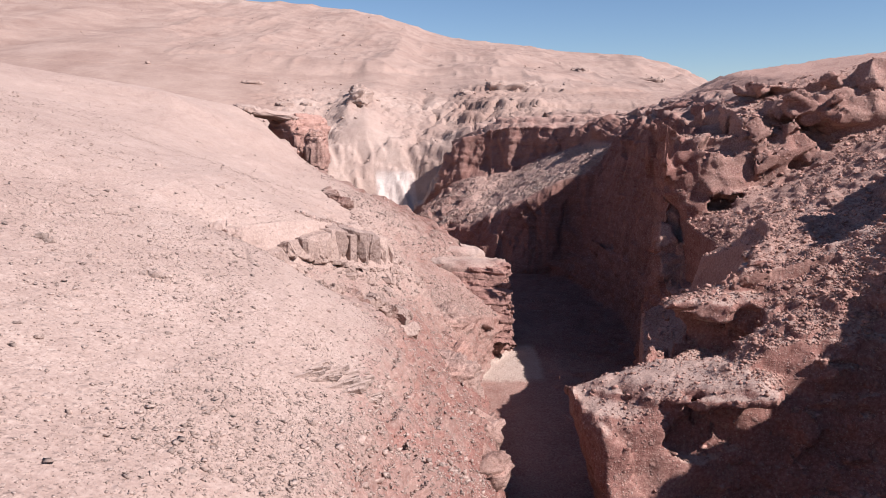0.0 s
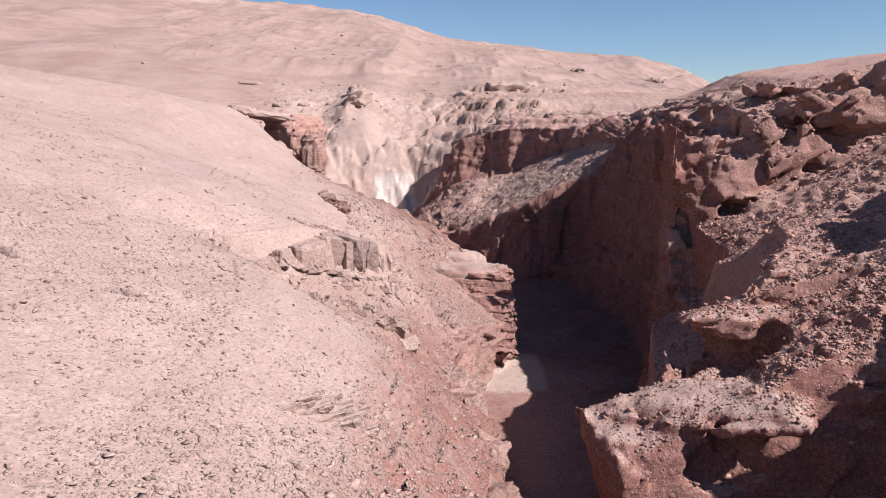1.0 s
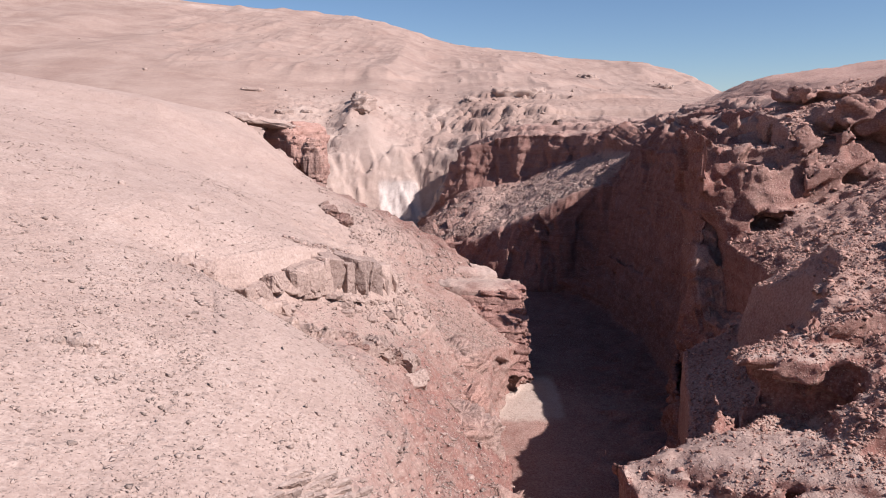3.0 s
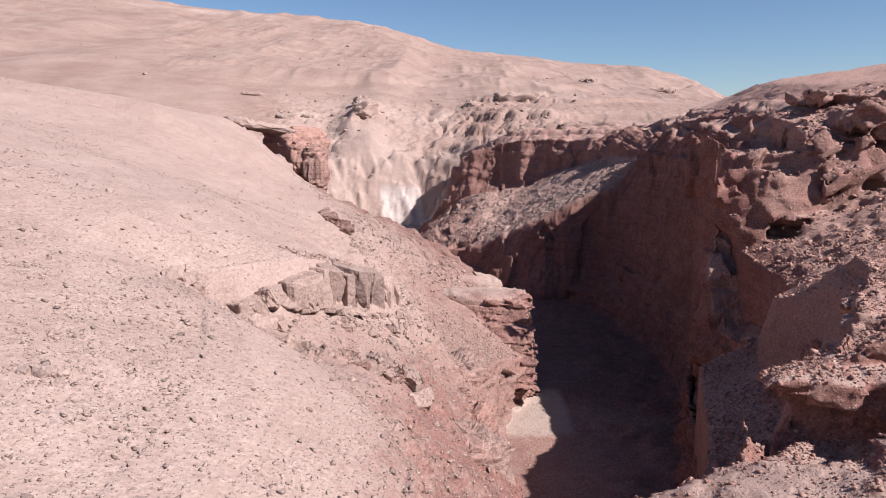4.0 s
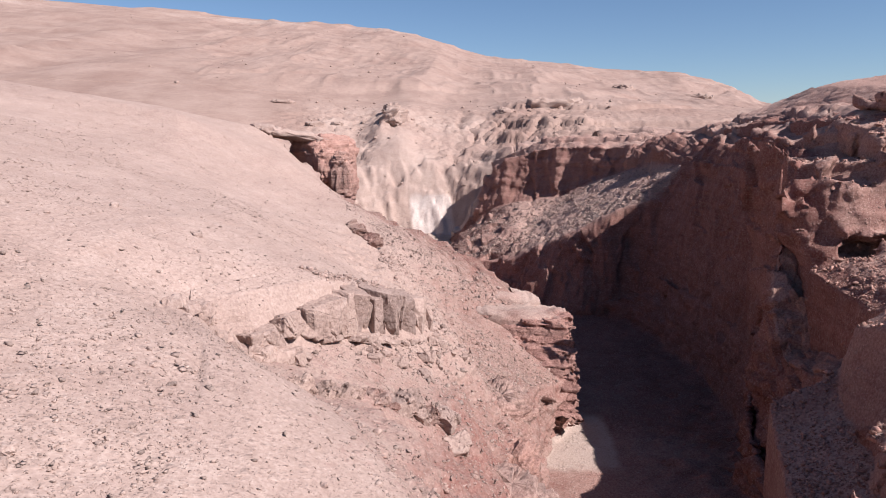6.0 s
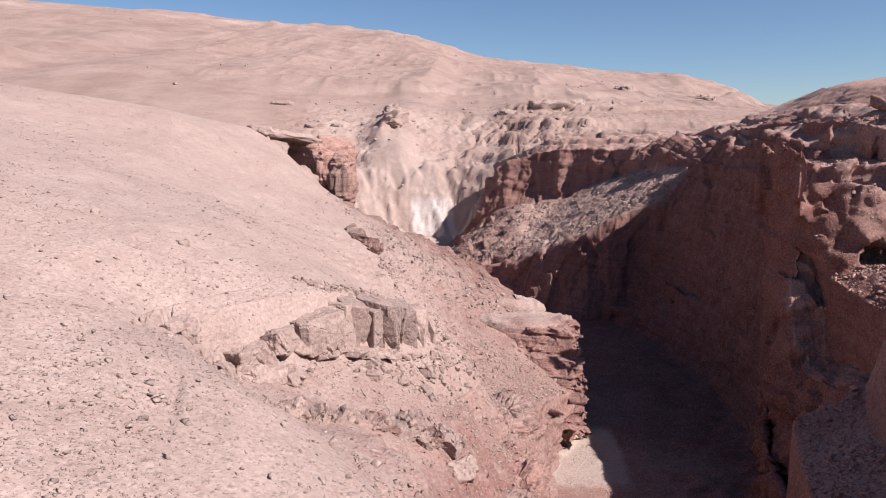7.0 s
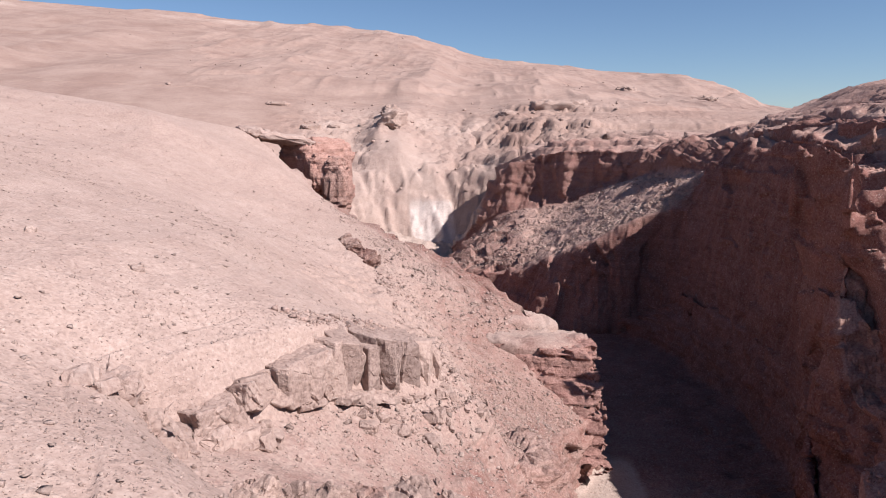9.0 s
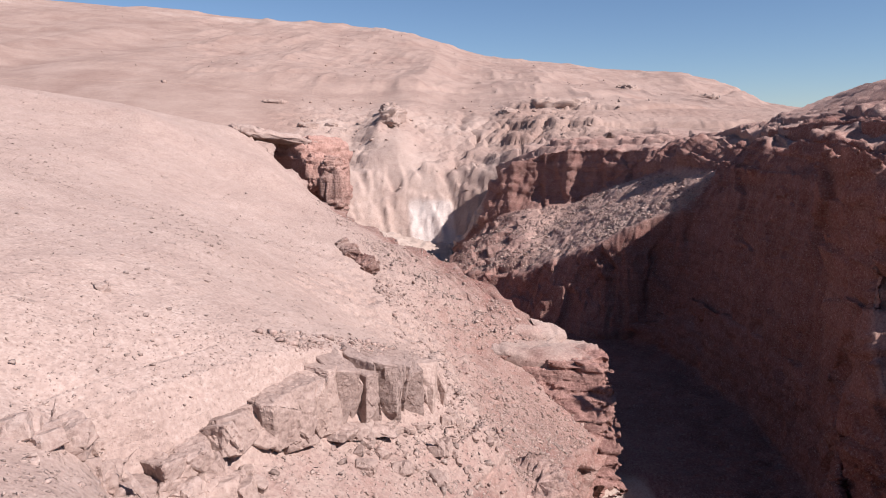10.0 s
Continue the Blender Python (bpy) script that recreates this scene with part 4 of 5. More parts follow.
# ---- rocks ----
def rng_rock(seed, sx, sy, sz, points=16, boxy=0.5):
    """An angular rock: the hull of points scattered in a box, its centre at the origin."""
    r = random.Random(seed)
    bm = bmesh.new()
    for _ in range(points):
        v = Vector((r.uniform(-1, 1), r.uniform(-1, 1), r.uniform(-1, 1)))
        m = max(abs(v.x), abs(v.y), abs(v.z))
        v = v / m * boxy + v.normalized() * (1 - boxy) if m > 0 else v
        bm.verts.new((v.x * sx / 2, v.y * sy / 2, v.z * sz / 2))
    hull = bmesh.ops.convex_hull(bm, input=bm.verts)
    bmesh.ops.delete(bm, geom=list({g for g in hull["geom_interior"] + hull["geom_unused"] if isinstance(g, bmesh.types.BMVert)}), context="VERTS")
    return bm


def split_block(seed, sx, sy, sz, cuts=5, bevel=0.04):
    """A jointed block: a box with uneven corners, a few of its edges and corners split off along flat joints."""
    r = random.Random(seed)
    bm = bmesh.new()
    bmesh.ops.create_cube(bm, size=1)
    for v in bm.verts:
        v.co = Vector((v.co.x * sx * r.uniform(0.86, 1.06), v.co.y * sy * r.uniform(0.86, 1.06), v.co.z * sz * r.uniform(0.88, 1.04)))
    for _ in range(cuts):
        n = Vector((r.uniform(-1, 1), r.uniform(-1, 1), r.uniform(-0.8, 0.8))).normalized()
        reach = max(v.co.dot(n) for v in bm.verts)
        got = bmesh.ops.bisect_plane(bm, geom=bm.verts[:] + bm.edges[:] + bm.faces[:], plane_co=n * reach * r.uniform(0.62, 0.9), plane_no=n, clear_outer=True)
        rim = [e for e in got["geom_cut"] if isinstance(e, bmesh.types.BMEdge)]
        if rim:
            bmesh.ops.edgeloop_fill(bm, edges=rim)
    bmesh.ops.bevel(bm, geom=bm.edges[:], offset=bevel, segments=1, affect="EDGES")
    return bm


def roughen(bm, step, amount, seed):
    """Breaks the faces of a block into small chips: edges shorter than step, faces moved by up to amount."""
    bmesh.ops.triangulate(bm, faces=bm.faces[:])
    for _ in range(6):
        long = [e for e in bm.edges if e.calc_length() > step]
        if not long or len(bm.faces) > 9000:
            break
        bmesh.ops.subdivide_edges(bm, edges=long, cuts=1)
        bmesh.ops.triangulate(bm, faces=bm.faces[:])
    bm.normal_update()
    co, nr = np.array([v.co[:] for v in bm.verts]), np.array([v.normal[:] for v in bm.verts])
    x, y, z = co.T + 10.0 * seed
    push = amount * (0.8 * fracture(x, y, z, 9 * step, seed) + 0.5 * fracture(x, y, z, 3.5 * step, seed + 4) + 0.5 * fbm(x, y, z, 3 * step, 3, seed))
    for v, p in zip(bm.verts, co + nr * push[:, None]):
        v.co = p
    return bm


def part(name, bm, material, parent=None, label="", smooth_faces=False):
    me = bpy.data.meshes.new(name)
    if smooth_faces:
        for f in bm.faces:
            f.smooth = True
    bm.to_mesh(me)
    bm.free()
    me.materials.append(material)
    ob = new(name, me)
    ob.parent = parent
    return tagged(ob, label)


def worn_body(name, size, material, seed, parent=None, label="", square=0.55, relief=0.4, grain=3.0, beds=0.0, bed=1.2, at=None, turn=(0, 0, 0), cells_n=40):
    """A weathered rock mass: a rounded box of that size about at, turned by degrees, with relief (metres) of that grain and
    level beds cut into its sides."""
    u, v = np.meshgrid(np.linspace(-np.pi / 2, np.pi / 2, cells_n), np.linspace(0, 2 * np.pi, 2 * cells_n, endpoint=False), indexing="ij")
    e = 1 - square
    pw = lambda a: np.sign(a) * np.abs(a) ** e
    p = np.stack([pw(np.cos(u)) * pw(np.cos(v)), pw(np.cos(u)) * pw(np.sin(v)), pw(np.sin(u))], -1) * np.array(size) / 2
    way = p / np.array(size) ** 2
    way = way / (np.linalg.norm(way, axis=-1, keepdims=True) + 1e-9)
    spin = np.array(Euler([radians(a) for a in turn]).to_matrix())
    w, way = p @ spin.T + np.array(at), way @ spin.T
    x, y, z = w[..., 0], w[..., 1], w[..., 2]
    push = relief * (0.8 * fbm(x, y, z * 0.6, grain, 3, seed, 0.5) + 0.55 * fbm(x, y, z, grain * 0.5, 5, seed + 3, 0.65, True) - 0.25 * np.abs(value_noise(x / grain * 2.2, y / grain * 2.2, z / grain * 1.2, seed + 9)) ** 0.5)
    push = 0.45 * push + relief * (0.6 * fracture(x + 0.3 * push, y, z * 1.5, grain * 0.8, seed + 11) + 0.32 * fracture(x, y + 0.2 * push, z * 1.4, grain * 0.3, seed + 15))
    if beds:
        push = push + beds * np.cos(u) ** 0.5 * strata(z + 0.5 * fbm(x, y, z, 5, 3, seed + 5), bed, seed)
    w = w + way * push[..., None]
    w[0], w[-1] = w[0].mean(0), w[-1].mean(0)
    me = grid_mesh(name, w, closed=True)
    me.materials.append(material)
    ob = new(name, me)
    ob.parent = parent
    return tagged(ob, label)


def thing(name, label, category, group=""):
    return tagged(new(name), label, category, group)


def ground_at(x, y, side=0):
    """Height of the slope (side 0) or of the right-hand bench (side 1) at x, y."""
    i = int(np.clip(np.searchsorted(ys, y), 0, len(ys) - 1))
    row = P[i, :sum(cells[:9])] if side == 0 else P[i, sum(cells[:11]):]
    order = np.argsort(row[:, 0])
    return float(np.interp(x, row[order, 0], row[order, 2]))


# the bedded ledge that juts into the gorge
ledge = thing("rock_ledge", "red bedded sandstone ledge jutting over the gorge", "rock ledge")


def bedded(xs, ys_, zs):
    """The ledge's face: thin hard beds between recessed joints, cracked upright into blocks."""
    x, y, z = np.meshgrid(xs, ys_, zs, indexing="ij")
    f = np.maximum(x - 11.6, np.maximum(z - (13.6 - 0.03 * (x - 4)), y - 130))
    f = np.maximum(f, 112.2 + 0.95 * np.maximum(z - 6.2, -3) - 0.12 * (x - 8) - y)
    near = np.abs(f) < 2.0
    x, y, z = x[near], y[near], z[near]
    w = 0.35 * fbm(x, y, z, 2.5, 3, 71)
    bed_z = z + 0.07 * x + 0.35 * fbm(x, y, z, 6, 3, 5)
    f[near] -= (0.34 * strata(bed_z, 1.15, 7) + 0.24 * strata(bed_z, 0.42, 9) + 0.6 * fracture(x + w, y + w, 0.8 * z, 2.6, 81, 0.4) + 0.35 * fracture(x + w, y - w, 1.6 * z, 0.95, 85)
                + 0.5 * fbm(x, y, z, 4, 2, 12))
    f[near] = np.maximum(f[near], x - 12.0 - 0.25 * fracture(x, y, z, 1.5, 88))
    return f


v, quads, nr = solid_mesh((-7, 109, 2), (13.4, 128, 15.5), 0.2, bedded)
bed_face = skin("bed_face", v, quads, {}, mat_ledge, "thin red beds cracked into blocks", kind="")
bed_face.parent = ledge
worn_body("top_bed", (15.5, 9.5, 2.3), mat_ledge_top, 77, ledge, "dusty rounded top bed", square=0.5, relief=0.7, grain=4,
          at=(4.5, 125.0, 13.4), turn=(3, 7, 2), cells_n=40)
worn_body("hump", (9.5, 8, 3.4), mat_ledge_top, 79, ledge, "dusty rounded hump behind the top bed", square=0.3, relief=0.5, grain=4,
          at=(2.4, 129.5, 14.6), turn=(0, 9, 10), cells_n=30)
worn_body("foot_block", (7.2, 9, 9), mat_buff, 78, ledge, "smooth pale red lower wall", square=0.6, relief=0.6, grain=3,
          at=(8.3, 118.8, 2.6), cells_n=40)

# the cap of red rock over the slope's far shoulder
cap = thing("cap_rock", "overhanging red rock cap at the slope's far shoulder", "rock cap")
worn_body("cap_wall", (12, 13, 13.5), mat_cap, 91, cap, square=0.5, relief=0.9, grain=3.5, beds=0.25, bed=1.6, at=(-37.4, 175.0, 34.2), turn=(0, 0, -40), cells_n=64)
worn_body("cap_slab", (17, 9, 1.7), mat_ledge_top, 92, cap, square=0.55, relief=0.8, grain=3.0, at=(-43.0, 169.6, 40.9), turn=(0, 12, 30), cells_n=48)
worn_body("pillar", (4.5, 7, 11.5), mat_buff, 93, cap, "lit bedded pillar", square=0.55, relief=0.8, grain=2.4, beds=0.4, bed=1.0, at=(-31.6, 169, 31.6), cells_n=60)
worn_body("side_block", (5, 6, 7), mat_cap, 94, cap, square=0.5, relief=0.8, grain=2.8, beds=0.3, bed=1.1, at=(-35.6, 168.8, 34.4), turn=(0, 0, 30), cells_n=44)

# grey jointed outcrop on the slope
outcrop = thing("rock_outcrop", "grey jointed rock outcrop with upright columns on scree", "rock outcrop")
r = random.Random(11)
BASE = [(65.4, -18.3, 26.7), (67, -16.6, 26.6), (69, -15.2, 26.2), (73, -13.3, 25.4), (77, -11.0, 24.3), (80.5, -8.7, 22.8), (85.4, -6.2, 21.5)]
TOP = [(65.4, -18.2, 27.4), (67, -16.8, 27.6), (69, -15.8, 27.8), (73, -13.7, 28.2), (77, -12.0, 28.5), (80.5, -9.8, 27.6), (85.4, -7.0, 24.9)]
y, k = 65.6, 0
while y < 85.4:
    slab = y < 74
    w = r.uniform(1.0, 2.2) if slab else r.uniform(0.6, 1.6)
    (bx, bz), (tx, tz) = curve(BASE, np.array([y + w / 2]))[0], curve(TOP, np.array([y + w / 2]))[0]
    h = (tz - bz) * r.uniform(0.84, 0.98) + 0.3
    out = r.uniform(-0.25, 0.35)
    bm = roughen(split_block(100 + k, w * 1.3, 4.0, h, 8, 0.05), 0.14, 0.1 if slab else 0.06, 100 + k)
    ob = part("rock_slab" if slab else "column", bm, mat_grey, outcrop)
    lean = r.uniform(-16, 8) if slab else r.uniform(-3, 14)
    ob.matrix_basis = pose((bx + tx) / 2 - 1.4 + 0.85 * out, y + w / 2 + 0.85 - 0.5 * out, (bz + tz) / 2 - 0.2, lean, r.uniform(-9, 9), 59 + (r.uniform(-14, 14) if slab else r.uniform(-40, 30)))
    y += w * 0.8
    k += 1

# flat broken slabs under the columns
for k in range(16):
    y = 72.5 + 0.9 * k + r.uniform(-0.2, 0.2)
    bx, bz = curve(BASE, np.array([y]))[0]
    ob = part("foot_slab", roughen(split_block(140 + k, r.uniform(1.4, 2.4), r.uniform(1.5, 2.4), r.uniform(0.4, 0.8), 6, 0.04), 0.15, 0.08, 140 + k), mat_pale_bed if k % 3 == 2 else mat_grey, outcrop)
    ob.matrix_basis = pose(bx - 0.5 + r.uniform(-0.3, 0.3), y + 0.5, bz - 0.3 + r.uniform(-0.2, 0.1), r.uniform(-10, 10), r.uniform(2, 16), 59 + r.uniform(-25, 25))

# broken blocks fallen along the outcrop's foot and its low end
block_meshes = []
for k in range(6):
    bm = roughen(split_block(400 + k, 1, 0.8, 0.6, 6, 0.03), 0.16, 0.1, 400 + k)
    me = bpy.data.meshes.new("fallen_block")
    bm.to_mesh(me)
    bm.free()
    me.materials.append(mat_grey)
    block_meshes.append(me)
r = random.Random(23)
for k in range(130):
    if k < 84:
        f = r.random() ** 0.8
        x, y, w = -20.9 + 6.2 * f + r.gauss(0, 0.45), 62.0 + 6.8 * f + r.gauss(0, 0.5), r.choice((0.3, 0.4, 0.6, 0.9, 1.2, 1.6))
    else:
        y = r.uniform(74, 87)
        x, w = float(curve(BASE, np.array([y]))[0, 0]) + r.uniform(0.2, 3.0) ** 1.2, r.choice((0.25, 0.35, 0.5, 0.8, 1.2))
    ob = new("fallen_block", block_meshes[k % 6])
    ob.matrix_basis = pose(x, y, ground_at(x, y) + 0.06 * w, r.uniform(-20, 20), r.uniform(-20, 20), r.uniform(0, 360)) @ Matrix.Scale(w, 4)
    tagged(ob, "angular grey rock block fallen below the outcrop", "rock", "fallen blocks")

# red bedded knobs along the gorge's near edge
for k, (size, at, turn) in enumerate((((5.5, 8, 6), (0.2, 69.5, 12.2), 20), ((5, 7, 4.5), (0.6, 79, 11.0), -10), ((5.5, 8, 5), (0.2, 89.5, 11.8), 8), ((3.2, 4.5, 4.5), (2.6, 44.2, 15.2), 10),
                                      ((3.0, 5, 4), (3.0, 54.5, 13.0), -8))):
    knob = worn_body("red_rock", size, mat_buff, 500 + 7 * k, None, square=0.6, relief=1.2, grain=2.2, beds=0.4, bed=0.9, at=at, turn=(0, 6, turn), cells_n=44)
    tagged(knob, "weathered pink-red bedded rock knob above the gorge", "rock", "rock knobs at the gorge's edge")

# pale rocks at the gorge's head and on the hills
for k, (size, at, turn) in enumerate((((9, 22, 9), (-43, 350, -0.05), -8), ((7, 10, 5), (-46.5, 367, 0.0), 15), ((30, 12, 7), (36, 384, -0.32), 4), ((9, 9, 5), (10, 374, -0.35), 20),
                                      ((14, 20, 9), (122, 640, -0.2), 30), ((9, 6, 3.5), (-80, 345, -0.2), 30), ((5, 6, 3), (-71, 352, 0.0), 0),
                                      ((34, 16, 8), (175, 620, -0.35), -20), ((12, 8, 3), (-105, 380, -0.25), 10))):
    at = (at[0], at[1], hill_at(at[0], at[1]) + at[2] * size[2])
    mass = worn_body("hill_rock", size, mat_tan, 600 + 9 * k, None, square=0.5, relief=0.3 * size[2], grain=0.8 * size[2], beds=0.1 * size[2], bed=1.6, at=at, turn=(0, 0, turn), cells_n=36)
    tagged(mass, "weathered tan rock standing out of the hillside", "rock", "rocks on the hills")

# dark shelves of rock along the edge of the scree
g = random.Random(37)
shelves = [(-13.6 + 5.4 * f + g.gauss(0, 0.35), 60.6 + 5.4 * f + g.gauss(0, 0.35), g.choice((0.7, 1.0, 1.3, 1.8)), g.uniform(-60, -15), 0.55) for f in (k / 13 for k in range(14))]
shelves += [(-7.6, 67.4, 2.4, -50, 1.5), (-7.0, 69.0, 2.2, 10, 1.5), (-4.7, 70.3, 2.4, -20, 1.6), (-3.6, 68.4, 2.0, 30, 1.4), (-6.2, 68.2, 1.4, 40, 1.1), (-5.6, 69.6, 1.5, -70, 1.2)]
shelves += [(-22.6 + 4.6 * f + g.gauss(0, 0.2), 129.5 - 5.4 * f + g.gauss(0, 0.2), g.uniform(1.8, 3.0), -52 + g.uniform(-14, 14), 1.2) for f in (k / 5 for k in range(6))]
for k, (x, y, w, turn, tall) in enumerate(shelves):
    bm = roughen(split_block(150 + k, w, 0.7 * w + 0.4, tall, 6, 0.05), 0.16, 0.2, 150 + k)
    ob = part("rock_shelf", bm, mat_dark_red if k < 14 or k > 18 else mat_grey)
    ob.matrix_basis = pose(x, y, ground_at(x, y) + 0.2 * tall, g.uniform(14, 34), g.uniform(-12, 6), turn)
    tagged(ob, "dark reddish angular rock shelf at the scree's edge", "rock", "rock shelves")

# beds showing through the scree near the edge
scarp = thing("rock_scarp", "thin tilted rock beds showing through scree", "rock scarp")
g = random.Random(31)
for row in range(5):
    for k in range(5 - row // 2):
        x, y = -7.4 + 0.85 * k + 0.12 * row + g.uniform(-0.2, 0.2), 35.2 + 0.62 * row + 0.32 * k + g.uniform(-0.15, 0.15)
        bm = split_block(170 + 10 * row + k, g.uniform(1.3, 2.2), g.uniform(0.12, 0.24), g.uniform(0.35, 0.55), 5, 0.02)
        ob = part("bed", roughen(bm, 0.12, 0.06, 170 + 10 * row + k), mat_pale_bed, scarp)
        ob.matrix_basis = pose(x, y, ground_at(x, y) + 0.02, 20 + g.uniform(-12, 12), g.uniform(-6, 6), 36 + g.uniform(-10, 10))

# ---- loose stones ----
def stones(name, label, category, count, corner, d1, d2, weight, sizes, seed, material, variants=5):
    """Loose stones on patches of a surface (corner and two edges each), chosen by weight: one mesh. sizes: least, most and steepness."""
    g = np.random.default_rng(seed)
    shapes = []
    for k in range(variants):
        bm = rng_rock(seed * 10 + k, 1, 0.9, 0.7, 8, 0.92)
        bm.verts.ensure_lookup_table()
        bmesh.ops.triangulate(bm, faces=bm.faces)
        shapes.append((np.array([v.co[:] for v in bm.verts]), np.array([[v.index for v in f.verts] for f in bm.faces])))
        bm.free()
    a = g.choice(len(weight), count, p=weight / weight.sum())
    q = corner[a] + d1[a] * g.random((count, 1)) + d2[a] * g.random((count, 1))
    size = sizes[0] * (1 - g.random(count) * (1 - (sizes[0] / sizes[1]) ** sizes[2])) ** (-1 / sizes[2])
    ang, stretch, kind = g.random(count) * 2 * np.pi, g.uniform(0.6, 1.25, (count, 3)), g.integers(0, variants, count)
    vs, fs, base = [], [], 0
    for k, (v, f) in enumerate(shapes):
        i = np.nonzero(kind == k)[0]
        w = v[None] * (size[i, None] * stretch[i])[:, None]
        c, sn = np.cos(ang[i])[:, None], np.sin(ang[i])[:, None]
        w = np.stack([w[..., 0] * c - w[..., 1] * sn, w[..., 0] * sn + w[..., 1] * c, w[..., 2]], -1) + q[i][:, None] + np.array([0, 0, 0.1]) * size[i][:, None, None]
        vs.append(w.reshape(-1, 3))
        fs.append((f[None] + (np.arange(len(i)) * len(v))[:, None, None] + base).reshape(-1, 3))
        base += len(i) * len(v)
    v, f = np.concatenate(vs), np.concatenate(fs)
    me = bpy.data.meshes.new(name)
    me.vertices.add(len(v))
    me.vertices.foreach_set("co", v.reshape(-1).astype(np.float32))
    me.loops.add(f.size)
    me.loops.foreach_set("vertex_index", f.reshape(-1).astype(np.int32))
    me.polygons.add(len(f))
    me.polygons.foreach_set("loop_start", np.arange(0, f.size, 3, dtype=np.int32))
    me.update(calc_edges=True)
    me.materials.append(material)
    return tagged(new(name, me), label, category, kind="stuff")


def scatter(name, label, category, count, rows, columns, sizes, seed, material, sheet=None):
    """Loose stones over a stretch of a grid of points: rows and columns of the grid."""
    part_p = (P if sheet is None else sheet)[rows[0]:rows[1], columns[0]:columns[1]]
    d1, d2 = part_p[1:, :-1] - part_p[:-1, :-1], part_p[:-1, 1:] - part_p[:-1, :-1]
    nrm = np.cross(d2, d1)
    area = np.linalg.norm(nrm, axis=-1)
    yy, xx = part_p[:-1, :-1, 1], part_p[:-1, :-1, 0]
    weight = area / (6 + np.hypot(xx, yy - 12)) ** 1.6 * (0.25 + smooth(fbm(xx, yy, 0, 9, 3, seed), -0.3, 0.4)) * smooth(np.abs(nrm[..., 2]) / (area + 1e-9), 0.45, 0.75)
    return stones(name, label, category, count, part_p[:-1, :-1].reshape(-1, 3), d1.reshape(-1, 3), d2.reshape(-1, 3), weight.reshape(-1), sizes, seed, material)


def scatter_skin(name, label, category, count, body, sizes, seed, material):
    """Loose stones on the level parts of a solid body."""
    v, quads, nr = body
    area = np.linalg.norm(nr, axis=1)
    c = v[quads[:, 0]]
    up = nr[:, 2] * np.sign(np.median(nr[:, 2]))
    weight = area * smooth(up / (area + 1e-9), 0.6, 0.85) * (0.2 + smooth(fbm(c[:, 0], c[:, 1], c[:, 2], 6, 3, seed), -0.3, 0.4)) / (0.2 * c[:, 1] - 4) ** 1.5 * (1 - 0.7 * smooth(-c[:, 1], -55, -54) * smooth(-c[:, 0], -24, -21))
    return stones(name, label, category, count, c, v[quads[:, 1]] - c, v[quads[:, 3]] - c, weight, sizes, seed, material)


slope_cols = (sum(cells[:2]), sum(cells[:8]))
row_of = lambda y: int(np.searchsorted(ys, y))
scatter("scree_stones", "loose pinkish grey stones strewn over the scree slope", "stones", 140000, (row_of(-12), row_of(150)), slope_cols, (0.065, 0.4, 2.5), 61, mat_stone)
scatter("cliff_rubble", "buff rubble lying on the steep ground above the gorge", "rubble", 16000, (row_of(-45), row_of(150)), (sum(cells[:6]), sum(cells[:8]) + 40), (0.1, 0.7, 2.3), 62, mat_buff_stone)
scatter_skin("bench_rubble", "red rubble and boulders covering the rock benches", "rubble", 46000, BENCH_SKIN, (0.1, 0.6, 2.3), 63, mat_dust_stone)
scatter_skin("buttress_rubble", "red rubble on the talus below the buttress", "rubble", 16000, BUTTRESS_SKIN, (0.14, 0.9, 2.2), 68, mat_dust_stone)
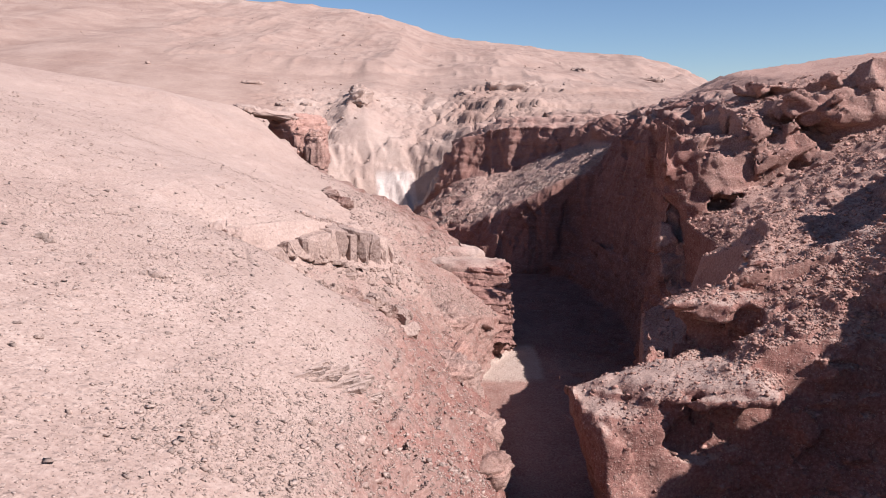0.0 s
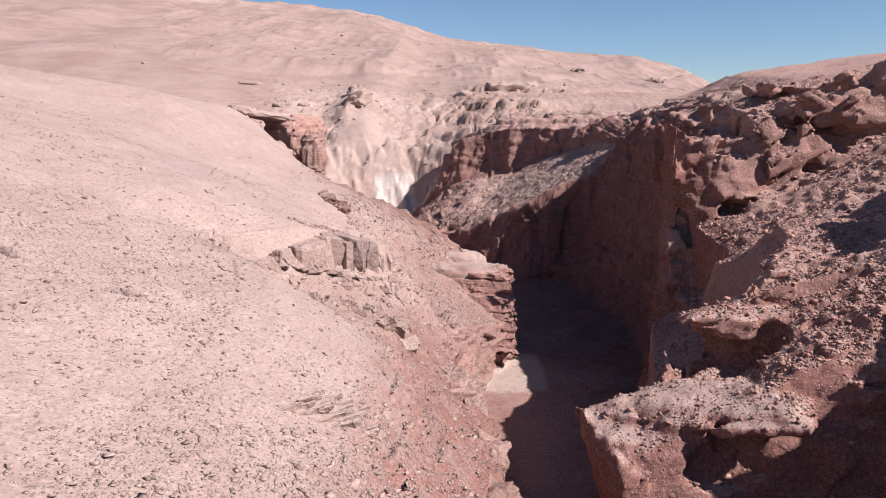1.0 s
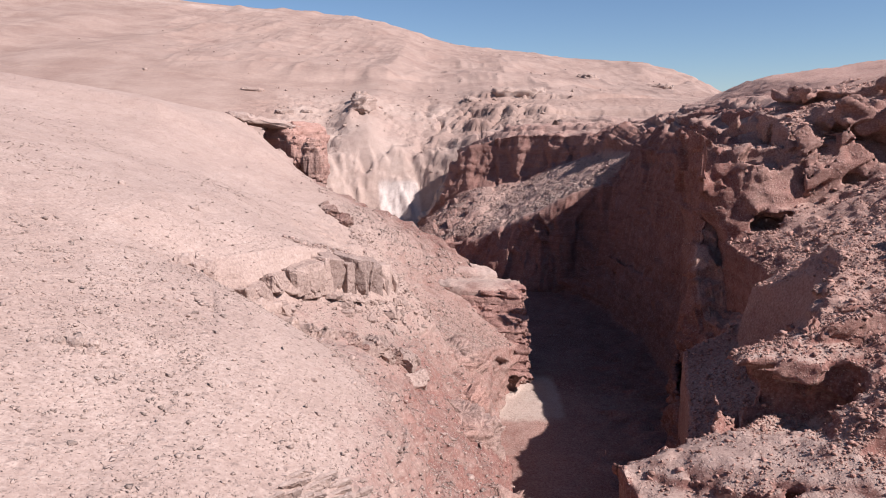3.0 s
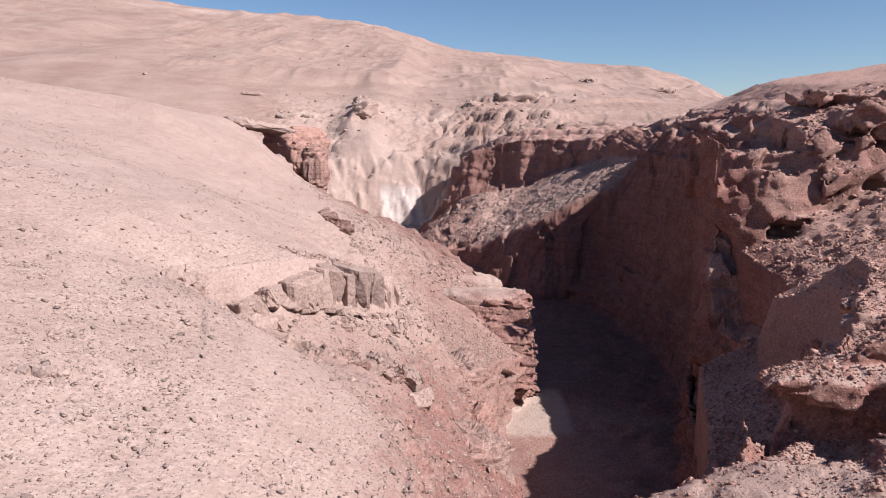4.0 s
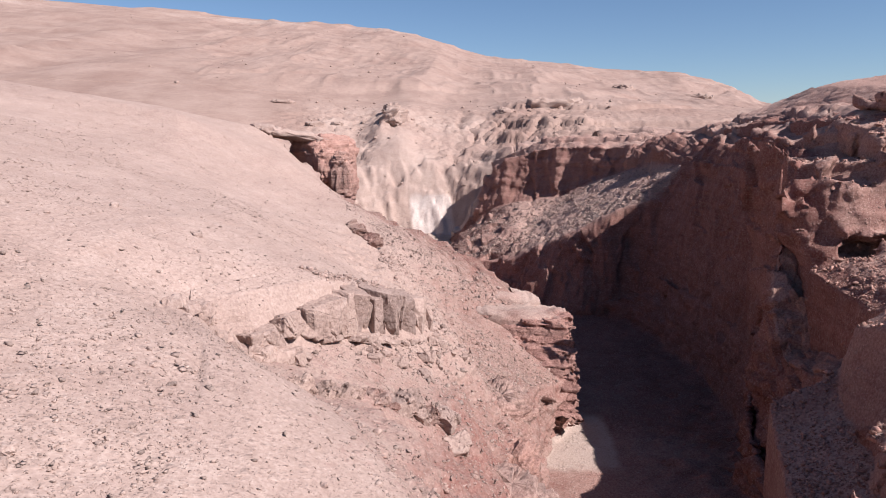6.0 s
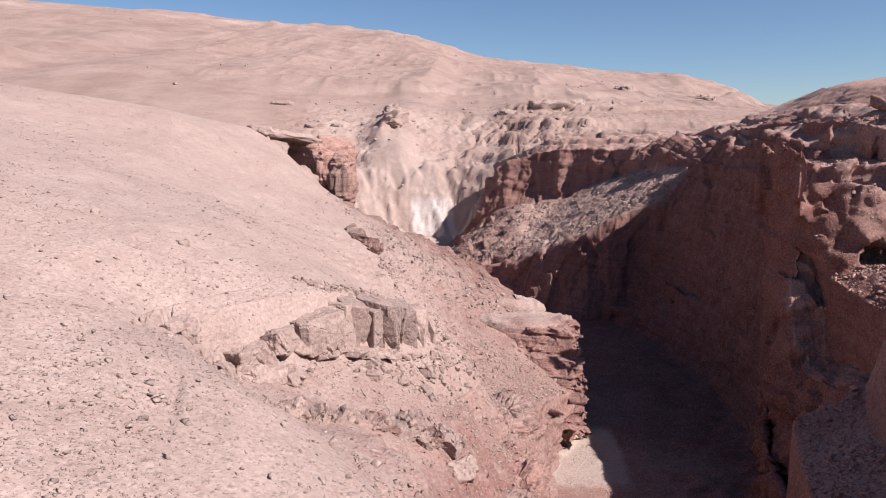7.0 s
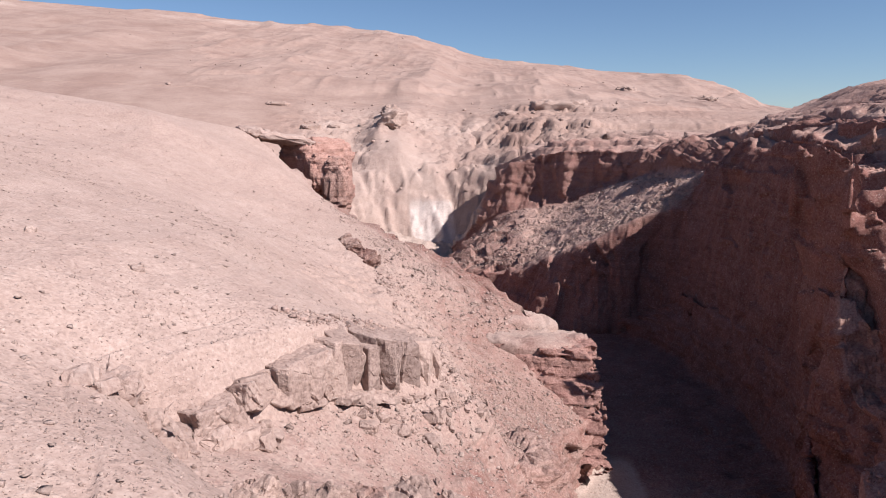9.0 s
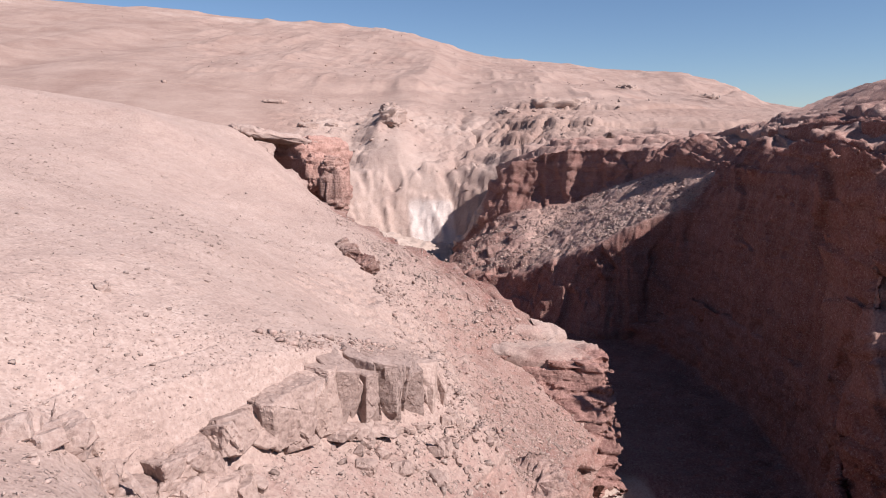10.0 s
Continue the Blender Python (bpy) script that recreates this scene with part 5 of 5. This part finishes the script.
scatter("shoulder_rubble", "brown rubble and broken rock on the rocky shoulder", "rubble", 14000, (row_of(76), row_of(150)), (sum(cells[:5]) - 15, sum(cells[:8])), (0.11, 0.75, 2.2), 65, mat_buff_stone)
scatter("ramp_rubble", "reddish rubble on the talus ramp across the gorge", "rubble", 18000, (int(np.searchsorted(run, along[8])), len(run) - 20), (50, 124), (0.2, 1.0, 2.4), 64, mat_buff_stone, sheet=W)

hill_grid = np.stack([Xf, Yf, Zf], -1)
hill_row = lambda y: int(np.searchsorted(fy, y))
hill_col = lambda u: int(np.searchsorted(us, u))
scatter("badland_rocks", "brown rocks broken from the eroded gully heads", "rocks", 900, (hill_row(264), hill_row(400)), (hill_col(-150), hill_col(110)), (0.4, 2.6, 2.0), 66, mat_tan, sheet=hill_grid)
scatter("hillside_rocks", "scattered brown rocks on the distant hillside", "rocks", 260, (hill_row(400), hill_row(990)), (hill_col(-330), hill_col(235)), (0.8, 3.6, 2.2), 67, mat_tan, sheet=hill_grid)

# boulders that stand out on the slope
stone_meshes = []
for k in range(6):
    bm = roughen(rng_rock(300 + k, 1, 0.85, 0.6, 26, 0.6), 0.13, 0.12, 300 + k)
    me = bpy.data.meshes.new("boulder")
    bm.to_mesh(me)
    bm.free()
    me.materials.append(mat_stone)
    stone_meshes.append(me)
r = random.Random(8)
spots = [(-18.0, 41.8, 1.0), (-17.4, 42.0, 0.8), (-17.1, 41.4, 0.6), (-18.5, 41.3, 0.5), (-25.1, 42.3, 0.9), (-24.5, 42.0, 0.6), (-24.3, 74.3, 1.0), (-31.0, 74.6, 0.8), (-12.5, 38.8, 0.5)]
spots += [(r.uniform(-26, -6), r.uniform(28, 75), r.choice((0.35, 0.45, 0.6))) for _ in range(14)]
for k, (x, y, w) in enumerate(spots):
    ob = new("boulder", stone_meshes[k % 6])
    ob.matrix_basis = pose(x, y, ground_at(x, y) + 0.1 * w, r.uniform(-12, 12), r.uniform(-12, 12), r.uniform(0, 360)) @ Matrix.Scale(w, 4)
    tagged(ob, "weathered pinkish grey boulder half sunk in scree", "boulder", "boulders on the slope")
